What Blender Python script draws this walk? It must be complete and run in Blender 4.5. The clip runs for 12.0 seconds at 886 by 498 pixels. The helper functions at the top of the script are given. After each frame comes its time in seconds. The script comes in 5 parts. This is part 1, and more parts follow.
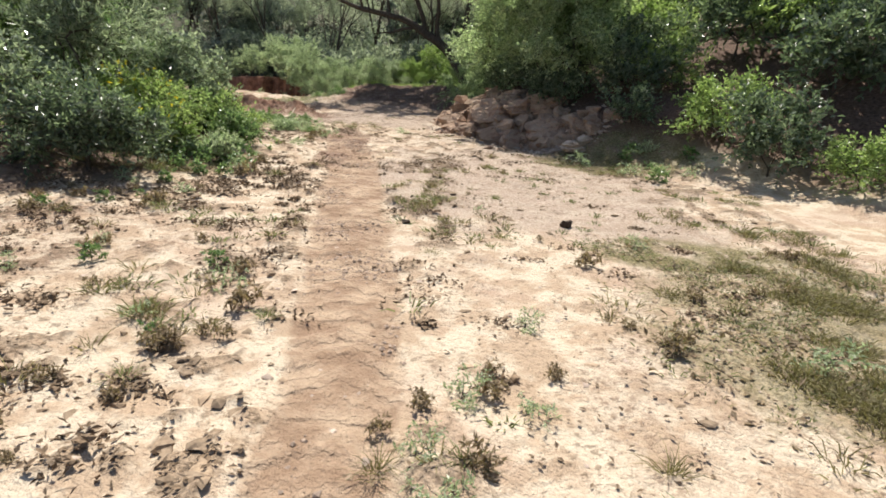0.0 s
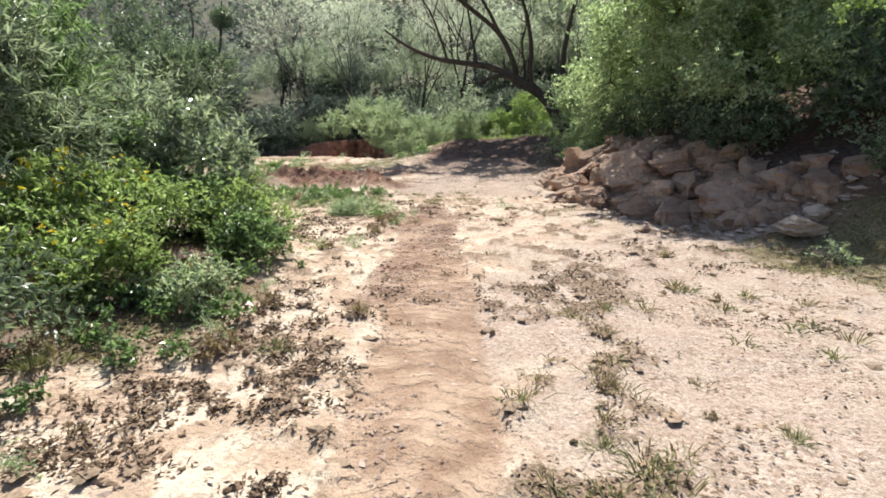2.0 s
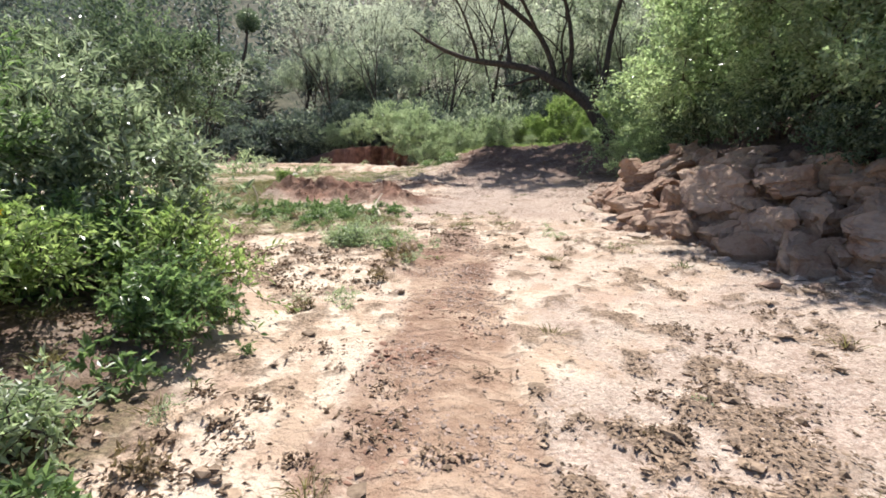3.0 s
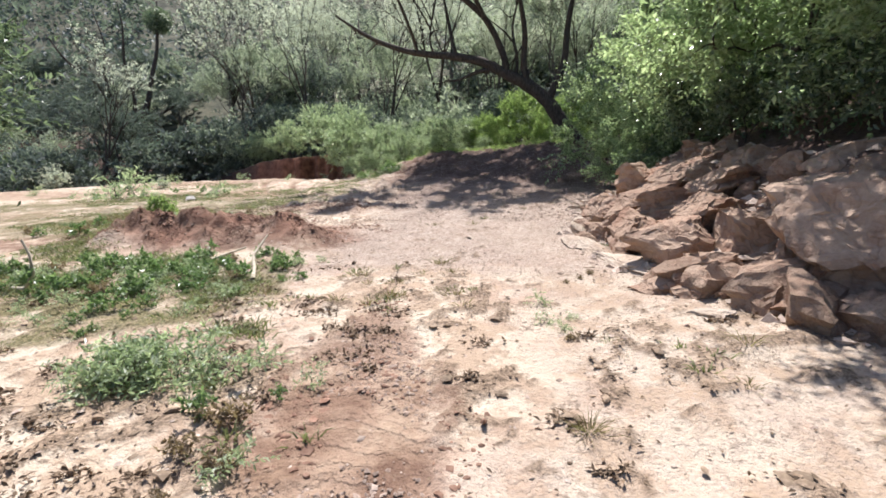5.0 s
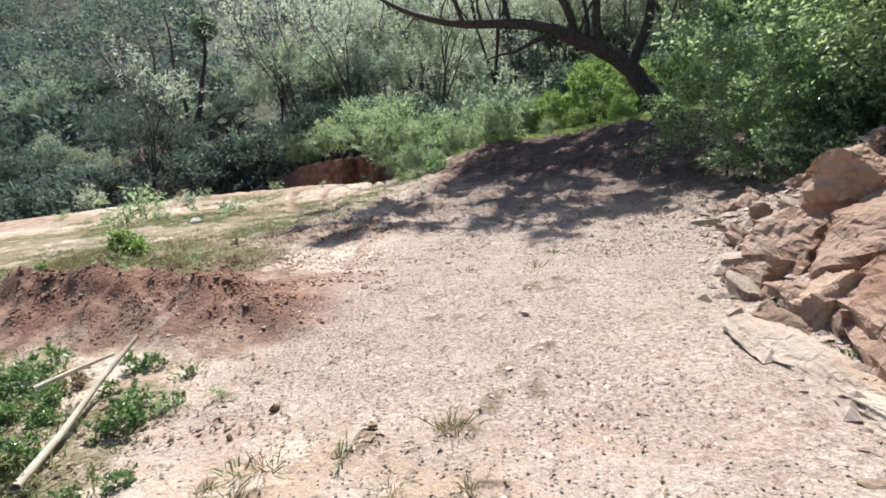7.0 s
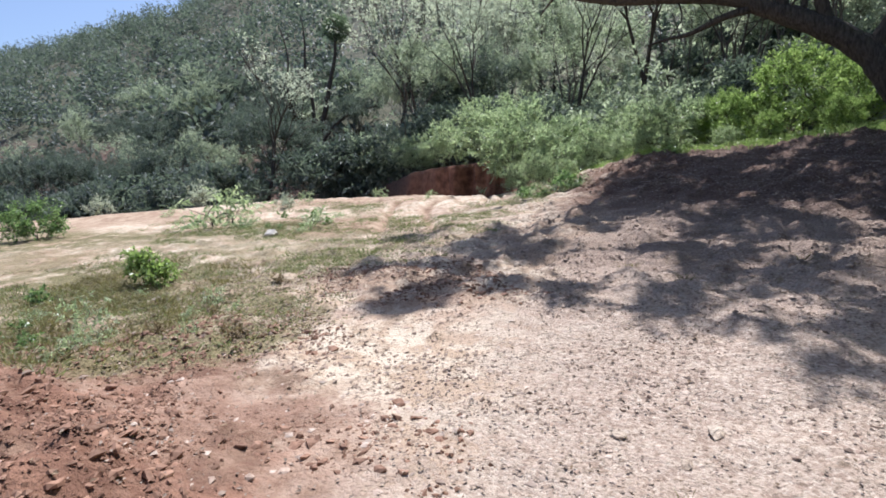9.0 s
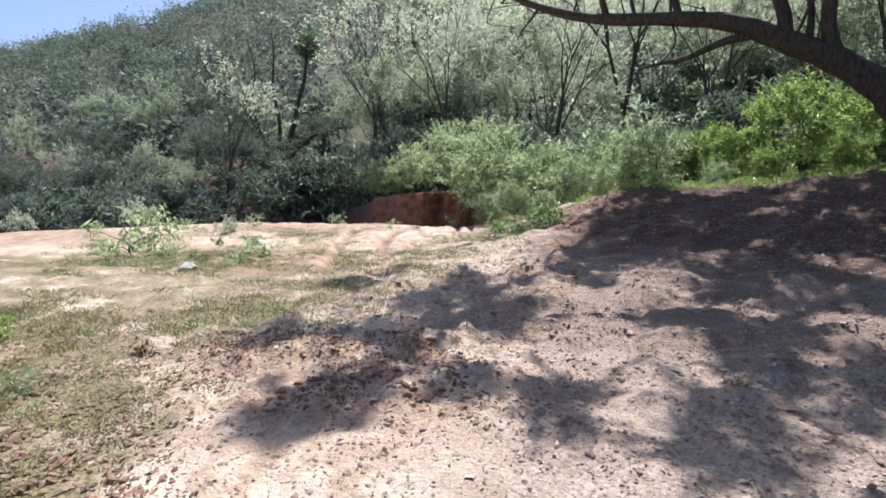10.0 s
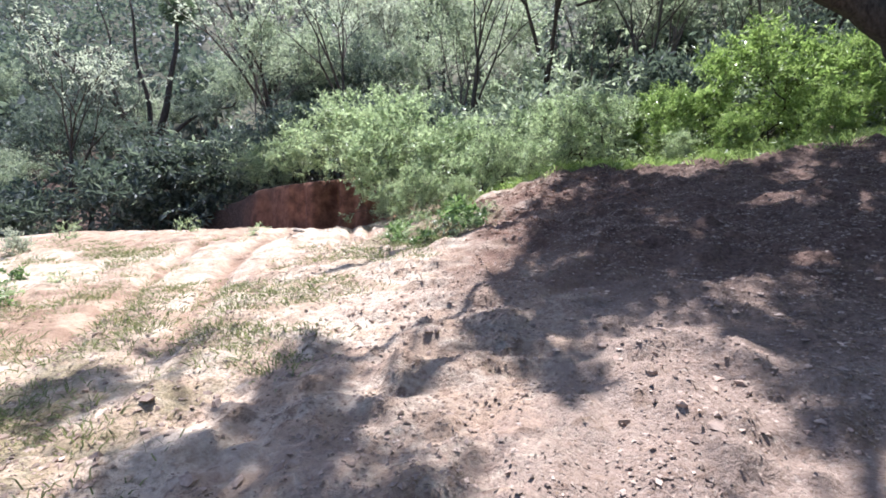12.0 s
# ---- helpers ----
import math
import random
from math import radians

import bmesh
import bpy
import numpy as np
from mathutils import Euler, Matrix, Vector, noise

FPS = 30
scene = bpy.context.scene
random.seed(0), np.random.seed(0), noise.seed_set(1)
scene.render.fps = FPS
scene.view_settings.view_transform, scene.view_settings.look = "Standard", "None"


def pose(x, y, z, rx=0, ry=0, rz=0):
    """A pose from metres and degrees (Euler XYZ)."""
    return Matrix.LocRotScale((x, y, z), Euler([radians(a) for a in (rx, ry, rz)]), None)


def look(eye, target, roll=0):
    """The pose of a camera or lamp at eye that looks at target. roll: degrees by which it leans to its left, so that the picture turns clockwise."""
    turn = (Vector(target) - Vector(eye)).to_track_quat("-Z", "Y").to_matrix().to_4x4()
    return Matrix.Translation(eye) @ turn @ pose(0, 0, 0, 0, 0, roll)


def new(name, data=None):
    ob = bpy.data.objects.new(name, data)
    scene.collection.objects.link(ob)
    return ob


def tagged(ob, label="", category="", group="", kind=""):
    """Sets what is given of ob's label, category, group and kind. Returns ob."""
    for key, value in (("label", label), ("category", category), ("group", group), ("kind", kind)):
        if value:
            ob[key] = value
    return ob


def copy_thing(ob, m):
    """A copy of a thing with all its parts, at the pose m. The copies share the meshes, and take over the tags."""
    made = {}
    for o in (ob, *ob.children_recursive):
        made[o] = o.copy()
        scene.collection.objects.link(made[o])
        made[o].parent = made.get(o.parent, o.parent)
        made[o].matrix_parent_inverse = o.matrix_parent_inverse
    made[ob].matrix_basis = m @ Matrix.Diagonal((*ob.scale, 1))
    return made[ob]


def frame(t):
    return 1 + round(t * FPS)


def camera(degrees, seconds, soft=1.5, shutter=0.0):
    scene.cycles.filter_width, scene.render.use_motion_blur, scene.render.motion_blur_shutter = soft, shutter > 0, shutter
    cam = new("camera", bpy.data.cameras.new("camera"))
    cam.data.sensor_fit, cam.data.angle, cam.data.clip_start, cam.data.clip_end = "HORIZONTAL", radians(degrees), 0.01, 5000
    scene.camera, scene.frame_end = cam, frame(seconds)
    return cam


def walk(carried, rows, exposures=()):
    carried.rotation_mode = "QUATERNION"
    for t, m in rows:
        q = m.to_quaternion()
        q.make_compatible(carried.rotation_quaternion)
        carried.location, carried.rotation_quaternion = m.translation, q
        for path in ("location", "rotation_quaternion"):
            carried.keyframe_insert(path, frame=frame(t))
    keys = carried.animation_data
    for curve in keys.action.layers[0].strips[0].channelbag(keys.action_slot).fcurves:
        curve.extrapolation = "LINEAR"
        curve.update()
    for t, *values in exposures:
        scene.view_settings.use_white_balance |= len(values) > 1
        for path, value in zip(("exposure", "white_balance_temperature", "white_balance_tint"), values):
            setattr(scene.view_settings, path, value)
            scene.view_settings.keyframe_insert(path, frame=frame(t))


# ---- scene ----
cam = camera(83.4, 12.0, soft=1.75)
METRES, EYE, TILT, LEAN, TURN = 21.4, 1.35, 0.0, 0.0, 0.0
ROWS = [
    (0.0, 0.0, 0.0, 0.0, 1.26, -18.28, -3.81),
    (0.5, -0.0053, 0.0429, 0.0032, 8.42, -13.97, -3.23),
    (1.0, -0.0139, 0.0853, 0.0032, 13.66, -13.82, -0.83),
    (1.5, -0.0192, 0.1297, 0.0049, 11.45, -13.21, 0.78),
    (2.0, -0.029, 0.1759, 0.0055, 10.73, -13.15, 0.69),
    (2.5, -0.0403, 0.2225, 0.0053, 17.41, -12.06, -1.31),
    (3.0, -0.0501, 0.2723, 0.0057, 13.9, -12.43, 0.26),
    (3.5, -0.0572, 0.3172, 0.006, 11.89, -11.59, -1.83),
    (5.5, -0.0714, 0.4765, 0.005, 7.59, -12.34, 3.12),
    (6.0, -0.0667, 0.5152, 0.005, 7.44, -12.68, 2.55),
    (6.5, -0.0662, 0.5594, 0.0054, 3.17, -11.42, -1.31),
    (7.0, -0.0791, 0.599, 0.0062, 15.48, -12.6, 6.54),
    (9.0, -0.1315, 0.7387, 0.0053, 29.4, -10.46, 4.43),
    (9.5, -0.1467, 0.7788, 0.0053, 26.73, -11.14, 3.91),
    (10.0, -0.1598, 0.8151, 0.0055, 26.56, -7.73, 2.02),
    (10.5, -0.1698, 0.8501, 0.0041, 22.89, -9.59, 6.17),
    (11.0, -0.1825, 0.8859, 0.0043, 25.12, -10.52, 4.51),
    (11.5, -0.1932, 0.9293, 0.0056, 24.71, -10.33, 5.68),
    (12.0, -0.1974, 0.9711, 0.0059, 17.54, -10.19, 3.92),
]
walk(cam, [(t, pose(0, 0, EYE, TILT, LEAN, TURN) @ pose(METRES * x, METRES * y, METRES * z, 90 + pitch, roll, yaw)) for t, x, y, z, yaw, pitch, roll in ROWS],
     exposures=[(0.0, 0.58, 6500, 11), (1.2, 0.70, 6350, 11), (3.0, 0.82, 6150, 16), (5.5, 0.78, 5950, 17), (6.5, 0.81, 5900, 16), (7.0, 0.74, 5850, 14), (9.0, 0.66, 5700, 16), (10.6, 0.90, 5850, 20), (11.4, 1.02, 5850, 22), (12.0, 1.22, 5650, 20)])

# ---- world, sun ----
SUN_AZ, SUN_EL = -12.0, 61.0      # degrees clockwise from +y, above the horizon
world = bpy.data.worlds.new("sky")
scene.world = world
world.use_nodes = True
wn = world.node_tree
sky = wn.nodes.new("ShaderNodeTexSky")
sky.sky_type = "NISHITA"
sky.sun_disc = False
sky.sun_elevation, sky.sun_rotation = radians(SUN_EL), radians(SUN_AZ)
sky.dust_density = 1.5
wn.nodes["Background"].inputs["Strength"].default_value = 0.092
wn.links.new(sky.outputs[0], wn.nodes["Background"].inputs["Color"])
sun_data = bpy.data.lights.new("sun", "SUN")
sun_data.energy, sun_data.angle, sun_data.color = 4.9, radians(0.55), (1.0, 0.95, 0.86)
sun = new("sun", sun_data)
sun_dir = Vector((math.sin(radians(SUN_AZ)) * math.cos(radians(SUN_EL)), math.cos(radians(SUN_AZ)) * math.cos(radians(SUN_EL)), math.sin(radians(SUN_EL))))
sun.matrix_world = look(sun_dir * 100, (0, 0, 0))


# ---- noise on arrays ----
def lattice(ix, iy, seed):
    h = (ix.astype(np.int64) * 374761393 + iy.astype(np.int64) * 668265263 + seed * 974711) & 0x7FFFFFFF
    h = ((h ^ (h >> 13)) * 1274126177) & 0x7FFFFFFF
    return ((h ^ (h >> 16)) & 0xFFFF) / 65535.0


def value_noise(x, y, seed=0):
    ix, iy = np.floor(x), np.floor(y)
    fx, fy = x - ix, y - iy
    fx, fy = fx * fx * (3 - 2 * fx), fy * fy * (3 - 2 * fy)
    a, b = lattice(ix, iy, seed), lattice(ix + 1, iy, seed)
    c, d = lattice(ix, iy + 1, seed), lattice(ix + 1, iy + 1, seed)
    return (a * (1 - fx) + b * fx) * (1 - fy) + (c * (1 - fx) + d * fx) * fy


def fbm(x, y, scale, seed=0, octaves=3):
    total, amp, norm = 0.0, 1.0, 0.0
    for k in range(octaves):
        total = total + amp * value_noise(x / scale * 2 ** k, y / scale * 2 ** k, seed + 17 * k)
        norm += amp
        amp *= 0.5
    return total / norm * 2 - 1


def step(a, b, v):
    s = np.clip((v - a) / (b - a), 0, 1)
    return s * s * (3 - 2 * s)


# ---- the lie of the land ----
BANK_Y = (-20, 2, 5.7, 8.5, 10.2, 11.5, 13, 14.5, 16.2, 19.5, 21.5, 24, 27, 30, 60)
BANK_X = (6.5, 5.8, 5.0, 4.0, 2.1, 1.3, 0.55, -0.25, -0.55, -0.25, 0.5, 2.0, 4.0, 6.0, 10)
RIM_X = (-200, -40, -27, -22, -18, -14, -11, -9, -7)
RIM_Y = (18, 20, 25.5, 29, 30.5, 30.6, 30.4, 30.0, 28.5)
TRACK_Y = (-3, 0, 1.4, 3.2, 5, 7.8, 10.4, 12.5, 14)
TRACK_X = (-0.25, -0.28, -0.36, -0.62, -0.98, -1.5, -2.15, -2.55, -2.7)


def bank_line(y):
    return np.interp(y, BANK_Y, BANK_X)


def track_mask(x, y):
    d = x - np.interp(y, TRACK_Y, TRACK_X)
    half = np.interp(y, (0, 1.4, 4.5, 12), (0.24, 0.27, 0.4, 0.45)) + 0.08 * fbm(x, y, 0.3, 5)
    return (1 - step(half - 0.07, half + 0.05, np.abs(d))) * step(-4, -2, y) * (1 - step(11.5, 13.5, y)), d


def second_tracks(x, y):
    """Ruts that leave the clearing down the gully."""
    cx = np.interp(y, (22.5, 24.2, 26, 27, 28.2, 29.5, 31.5), (-7.5, -8.5, -9.7, -10.3, -10.9, -11.0, -10.6))
    m = np.maximum.reduce([np.exp(-((x - cx - c) / w) ** 2) for c, w in ((0.55, 0.2), (-0.62, 0.18))])
    bx = np.interp(y, (25.5, 27.6, 29.5, 31), (-9.0, -8.6, -9.0, -9.8))
    m = np.maximum(m, np.maximum(np.exp(-((x - bx) / 0.1) ** 2), np.exp(-((x - bx - 0.45) / 0.1) ** 2)) * step(26, 27, y))
    return m * step(22.5, 24.5, y) * (1 - step(31, 33, y))


def crust(x, y):
    """Ragged patches of crusted litter lying proud of the bare sand."""
    q = 0.75 * fbm(x * 1.2, y, 0.24, 101, 3) + 0.3 * fbm(x, y, 1.1, 103, 2) + 0.35 * fbm(x, y, 0.09, 102, 2)
    side = 0.02 * np.exp(-((x - np.interp(y, TRACK_Y, TRACK_X) - 1.2) / 1.0) ** 2)
    return step(0.15, 0.25, q + side - 0.32 * step(12.5, 16, y) + 0.1 * step(2.0, 3.0, x)) * (1 - track_mask(x, y)[0] * 0.85) * step(-14.0, -11.5, x) * (1 - step(3.8, 5.0, x)) * step(-3, 0, y) * (1 - 0.75 * step(-0.1, 0.4, x) * (1 - step(2.3, 3.0, x)) * (1 - step(8, 10, y)))


def height(x, y, fine=True):
    h = 0.1 * step(0, 14, y)
    # bank at the right with broken rock, then a slope going on up
    edge = bank_line(y) + 0.35 * fbm(x * 0 + 3, y, 1.7, 3)
    steep = np.interp(y, (2, 8, 11, 14, 19, 22, 27), (0.35, 0.5, 0.9, 1.15, 1.1, 0.55, 0.3))
    wide = np.interp(y, (2, 8, 11, 14, 19, 22, 27), (2.5, 2.2, 1.8, 1.9, 1.8, 2.5, 4.0))
    s = np.clip((x - edge) / wide, 0, 1)
    h = h + steep * (0.55 * s + 0.45 * step(0.3, 1.0, s)) + 0.33 * np.clip(x - edge - wide, 0, 45)
    # terrace ahead, rising out of the path
    ramp = step(22.5, 31.0, y) * step(-9.0, -4.8, x)
    h = h + np.interp(x, (-7, -4.5, -1, 3), (0.62, 0.85, 1.1, 1.35)) * ramp
    lip = step(27.8, 28.9, y) * step(-8.2, -6.2, x) * (1 - step(-5.2, -3.0, x))
    h = h + 0.1 * lip
    # rim of the clearing, the gully beyond and the red cut
    rim = np.interp(x, RIM_X, RIM_Y) + 0.5 * fbm(x, y * 0, 2.3, 8)
    left = 1 - step(-11.3, -9.0, x)
    h = h + 0.16 * np.exp(-((y - rim + 1.3) / 1.6) ** 2) * left
    deep = np.interp(x, (-60, -30, -18, -14, -9), (-2.4, -2.2, -1.0, -0.6, -0.35))
    h = h + deep * step(rim - 0.2, rim + 2.2, y) * left
    cut = np.interp(x, (-200, -30, -19, -15, -9), (44, 38, 36.5, 34.4, 33.2)) + 0.5 * fbm(x, y * 0, 1.4, 9) + 0.28 * fbm(x, y * 0, 0.35, 10)
    rise = np.interp(x, (-60, -30, -19, -15, -9), (1.2, 1.3, 1.1, 1.5, 1.5))
    h = h + rise * step(cut - 0.15, cut + 0.3, y) * left
    # hills
    far = np.clip(y + 0.25 * np.abs(x + 10) - 48, 0, 1e9)
    bearing = np.degrees(np.arctan2(-(x + 4), np.maximum(y - 12, 1)))
    grow = np.interp(bearing, (-90, -30, 30, 44, 54, 70, 100), (0.46, 0.5, 0.5, 0.52, 0.46, 0.42, 0.28))
    h = h + grow * far * (1 - 0.25 * step(60, 320, far)) * (1 - 0.6 * step(330, 700, far)) + 3.5 * fbm(x, y, 38, 21) * step(10, 60, far)
    # low mound under the shrubs at the left, heap of turned earth
    h = h + 0.28 * step(0.1, 1.0, np.exp(-(((x + 5.4) / 2.2) ** 2 + ((y - 7.4) / 3.0) ** 2)))
    by = np.interp(x, (-9, -7, -5.4, -4.2), (16.2, 16.5, 16.5, 16.1))
    berm = np.exp(-(((y - by) / 0.6) ** 2)) * step(-9.5, -6.8, x) * (1 - step(-4.9, -3.9, x))
    h = h + berm * (0.30 + 0.36 * np.abs(fbm(x, y, 0.55, 31)) + 0.15 * np.maximum(fbm(x, y, 0.2, 32), -0.1))
    clods = np.maximum(np.exp(-(((x + 5.6) / 1.3) ** 2 + ((y - 20.2) / 0.8) ** 2)), 1.2 * np.exp(-(((x + 6.9) / 1.6) ** 2 + ((y - 17.6) / 0.9) ** 2)))
    h = h + 0.09 * clods * (0.3 + 1.3 * np.abs(fbm(x, y, 0.25, 33)) + 0.6 * np.maximum(fbm(x, y, 0.12, 34, 2), 0))
    if fine:
        edge_zone = np.exp(-((y - 30.3) / 0.7) ** 2) * step(-7.5, -6.0, x) * (1 - step(1.5, 3.0, x))
        h = h + edge_zone * (0.22 * np.maximum(fbm(x, y, 0.7, 35), -0.1) + 0.12 * np.maximum(fbm(x, y, 0.25, 36), 0))
        near = (1 - step(4, 10, np.abs(x + 5) - 7)) * (1 - step(32, 40, y))
        tm, d = track_mask(x, y)
        rough = step(18.5, 21, y) * (1 - step(30, 32, y)) * (0.6 + 0.4 * step(-8, -6, x))
        h = h + near * rough * (0.12 * np.abs(fbm(x, y, 0.5, 17, 3)) + 0.10 * np.maximum(fbm(x * 0.7, y * 1.3, 0.2, 18, 2), 0) + 0.03 * np.abs(fbm(x, y, 0.11, 20, 2)))
        h = h + near * (0.035 * fbm(x, y, 1.3, 11) * (1 - 0.5 * step(22, 25, y)) + 0.028 * fbm(x, y, 0.33, 12) * (1 - 0.8 * tm) + 0.01 * fbm(x, y, 0.13, 13, 2))
        bars = np.sin((y + 0.7 * np.abs(d)) / 0.23 * 2 * math.pi + 2.0 * fbm(x, y, 0.7, 14))
        h = h + tm * (-0.028 + 0.014 * bars * (0.45 + 0.55 * step(-0.3, 0.3, fbm(x, y, 0.8, 15))))
        h = h - 0.12 * second_tracks(x, y) * (1 + 0.5 * fbm(x, y, 0.5, 19)) + near * crust(x, y) * (0.014 + 0.04 * np.abs(fbm(x, y, 0.12, 16, 2)))
    return h


def height_at(x, y, fine=False):
    return float(height(np.array([float(x)]), np.array([float(y)]), fine)[0])


# ---- materials ----
def material(name, rough=0.9):
    m = bpy.data.materials.new(name)
    m.use_nodes = True
    bsdf = m.node_tree.nodes["Principled BSDF"]
    bsdf.inputs["Roughness"].default_value = rough
    bsdf.inputs["Specular IOR Level"].default_value = 0.25
    return m, m.node_tree.nodes, m.node_tree.links, bsdf


def noise_node(n, l, vec, scale, detail=4, rough=0.6):
    t = n.new("ShaderNodeTexNoise")
    t.inputs["Scale"].default_value, t.inputs["Detail"].default_value, t.inputs["Roughness"].default_value = scale, detail, rough
    l.new(vec, t.inputs["Vector"])
    return t.outputs["Fac"]


def ramp_node(n, l, fac, stops):
    r = n.new("ShaderNodeValToRGB")
    while len(r.color_ramp.elements) < len(stops):
        r.color_ramp.elements.new(0.5)
    for e, (p, c) in zip(r.color_ramp.elements, stops):
        e.position, e.color = p, (*c, 1) if len(c) == 3 else c
    l.new(fac, r.inputs[0])
    return r.outputs[0]


def band(n, l, fac, a, b):
    r = n.new("ShaderNodeMapRange")
    r.inputs["From Min"].default_value, r.inputs["From Max"].default_value = a, b
    l.new(fac, r.inputs["Value"])
    return r.outputs[0]


def mix_node(n, l, fac, a, b, kind="MIX"):
    x = n.new("ShaderNodeMix")
    x.data_type, x.blend_type = "RGBA", kind
    for sock, v in ((x.inputs[0], fac), (x.inputs[6], a), (x.inputs[7], b)):
        if isinstance(v, (tuple, float, int)):
            sock.default_value = (*v, 1) if isinstance(v, tuple) else v
        else:
            l.new(v, sock)
    return x.outputs[2]


def times(n, l, a, b, op="MULTIPLY"):
    x = n.new("ShaderNodeMath")
    x.operation, x.use_clamp = op, True
    for sock, v in zip(x.inputs, (a, b)):
        if isinstance(v, (float, int)):
            sock.default_value = v
        else:
            l.new(v, sock)
    return x.outputs[0]


def bump_node(n, l, bsdf, fac, strength, dist, normal=None):
    b = n.new("ShaderNodeBump")
    b.inputs["Strength"].default_value, b.inputs["Distance"].default_value = strength, dist
    l.new(fac, b.inputs["Height"])
    if normal is not None:
        l.new(normal, b.inputs["Normal"])
    l.new(b.outputs[0], bsdf.inputs["Normal"])
    return b.outputs[0]


def ground_material():
    m, n, l, bsdf = material("sandy_soil", 0.95)
    pos = n.new("ShaderNodeNewGeometry").outputs["Position"]

    def zone(name):
        a = n.new("ShaderNodeAttribute")
        a.attribute_name = name
        return a.outputs["Fac"]
    big = noise_node(n, l, pos, 0.9, 3)
    mid = noise_node(n, l, pos, 3.2, 5, 0.65)
    fine = noise_node(n, l, pos, 19, 5, 0.7)
    grit = noise_node(n, l, pos, 90, 3, 0.7)
    edge = times(n, l, times(n, l, fine, 0.65), times(n, l, mid, 0.35), "ADD")

    def ragged(name, lo=0.40, hi=0.58):
        """A zone whose border frays along the grain of the soil."""
        x = n.new("ShaderNodeMath")
        x.operation = "MULTIPLY_ADD"
        x.inputs[1].default_value = 0.62
        l.new(zone(name), x.inputs[0])
        l.new(edge, x.inputs[2])
        return times(n, l, band(n, l, x.outputs[0], lo + 0.31, hi + 0.31), zone(name))
    sand = mix_node(n, l, band(n, l, mid, 0.44, 0.56), SAND_TAN, SAND_PALE)
    sand = mix_node(n, l, times(n, l, band(n, l, big, 0.50, 0.66), 0.55), sand, SAND_PINK)
    speck = noise_node(n, l, pos, 42, 4, 0.6)
    # crumbs of dead leaves, more of them in patches
    litter = times(n, l, band(n, l, fine, 0.54, 0.60), band(n, l, noise_node(n, l, pos, 2.1, 4), 0.40, 0.60))
    gravel = mix_node(n, l, band(n, l, fine, 0.40, 0.60), (0.29, 0.21, 0.16), (0.55, 0.45, 0.36))
    gravel = mix_node(n, l, band(n, l, speck, 0.56, 0.64), gravel, (0.20, 0.145, 0.105))
    gravel = mix_node(n, l, band(n, l, speck, 0.44, 0.36), gravel, (0.56, 0.475, 0.385))
    c = mix_node(n, l, ragged("gravel"), sand, gravel)
    crusted = mix_node(n, l, band(n, l, speck, 0.40, 0.60), (0.11, 0.075, 0.048), (0.37, 0.27, 0.18))
    c = mix_node(n, l, times(n, l, ragged("crust"), 0.85), c, crusted)
    c = mix_node(n, l, times(n, l, litter, 0.6), c, (0.14, 0.095, 0.055))
    trk = mix_node(n, l, band(n, l, mid, 0.38, 0.62), (0.26, 0.165, 0.105), (0.46, 0.33, 0.22))
    c = mix_node(n, l, times(n, l, ragged("tan"), 0.9), c, trk)
    c = mix_node(n, l, times(n, l, ragged("track", 0.36, 0.62), 0.85), c, trk)
    red = mix_node(n, l, band(n, l, mid, 0.35, 0.65), (0.15, 0.082, 0.054), (0.31, 0.195, 0.13))
    c = mix_node(n, l, times(n, l, ragged("red"), band(n, l, noise_node(n, l, pos, 1.5, 5, 0.7), 0.34, 0.54)), c, red)
    c = mix_node(n, l, ragged("clay", 0.2, 0.4), c, mix_node(n, l, band(n, l, mid, 0.36, 0.64), (0.12, 0.055, 0.036), (0.31, 0.15, 0.092)))
    turf = mix_node(n, l, band(n, l, speck, 0.38, 0.62), (0.09, 0.085, 0.035), (0.30, 0.25, 0.13))
    c = mix_node(n, l, times(n, l, ragged("turf", 0.44, 0.6), band(n, l, noise_node(n, l, pos, 1.9, 5, 0.7), 0.36, 0.52)), c, turf)
    c = mix_node(n, l, zone("scrub"), c, mix_node(n, l, band(n, l, big, 0.35, 0.65), (0.045, 0.05, 0.03), (0.14, 0.135, 0.085)))
    # dark woodland soil; under trees the colour also stands in for their shade
    humus_shade = mix_node(n, l, band(n, l, fine, 0.35, 0.65), (0.06, 0.037, 0.027), (0.20, 0.13, 0.097))
    c = mix_node(n, l, ragged("humus_shade", 0.3, 0.55), c, humus_shade)
    c = mix_node(n, l, 0.35, c, mix_node(n, l, grit, (0.55, 0.55, 0.55), (1.0, 1.0, 1.0)), "MULTIPLY")
    l.new(c, bsdf.inputs["Base Color"])
    # tread bars pressed into the tyre track
    wave = n.new("ShaderNodeMath")
    wave.operation = "MULTIPLY_ADD"
    wave.inputs[1].default_value = 17.0
    l.new(mid, wave.inputs[0])
    phase = n.new("ShaderNodeMath")
    phase.operation = "MULTIPLY"
    phase.inputs[1].default_value = 2 * math.pi / 0.115
    l.new(zone("along"), phase.inputs[0])
    l.new(phase.outputs[0], wave.inputs[2])
    sine = n.new("ShaderNodeMath")
    sine.operation = "SINE"
    l.new(wave.outputs[0], sine.inputs[0])
    tread = times(n, l, band(n, l, sine.outputs[0], -0.5, 0.6), times(n, l, zone("track"), band(n, l, mid, 0.36, 0.56)))
    zero = bump_node(n, l, bsdf, noise_node(n, l, pos, 8.0, 4, 0.65), 0.5, 0.05)
    first = bump_node(n, l, bsdf, fine, 0.8, 0.035, zero)
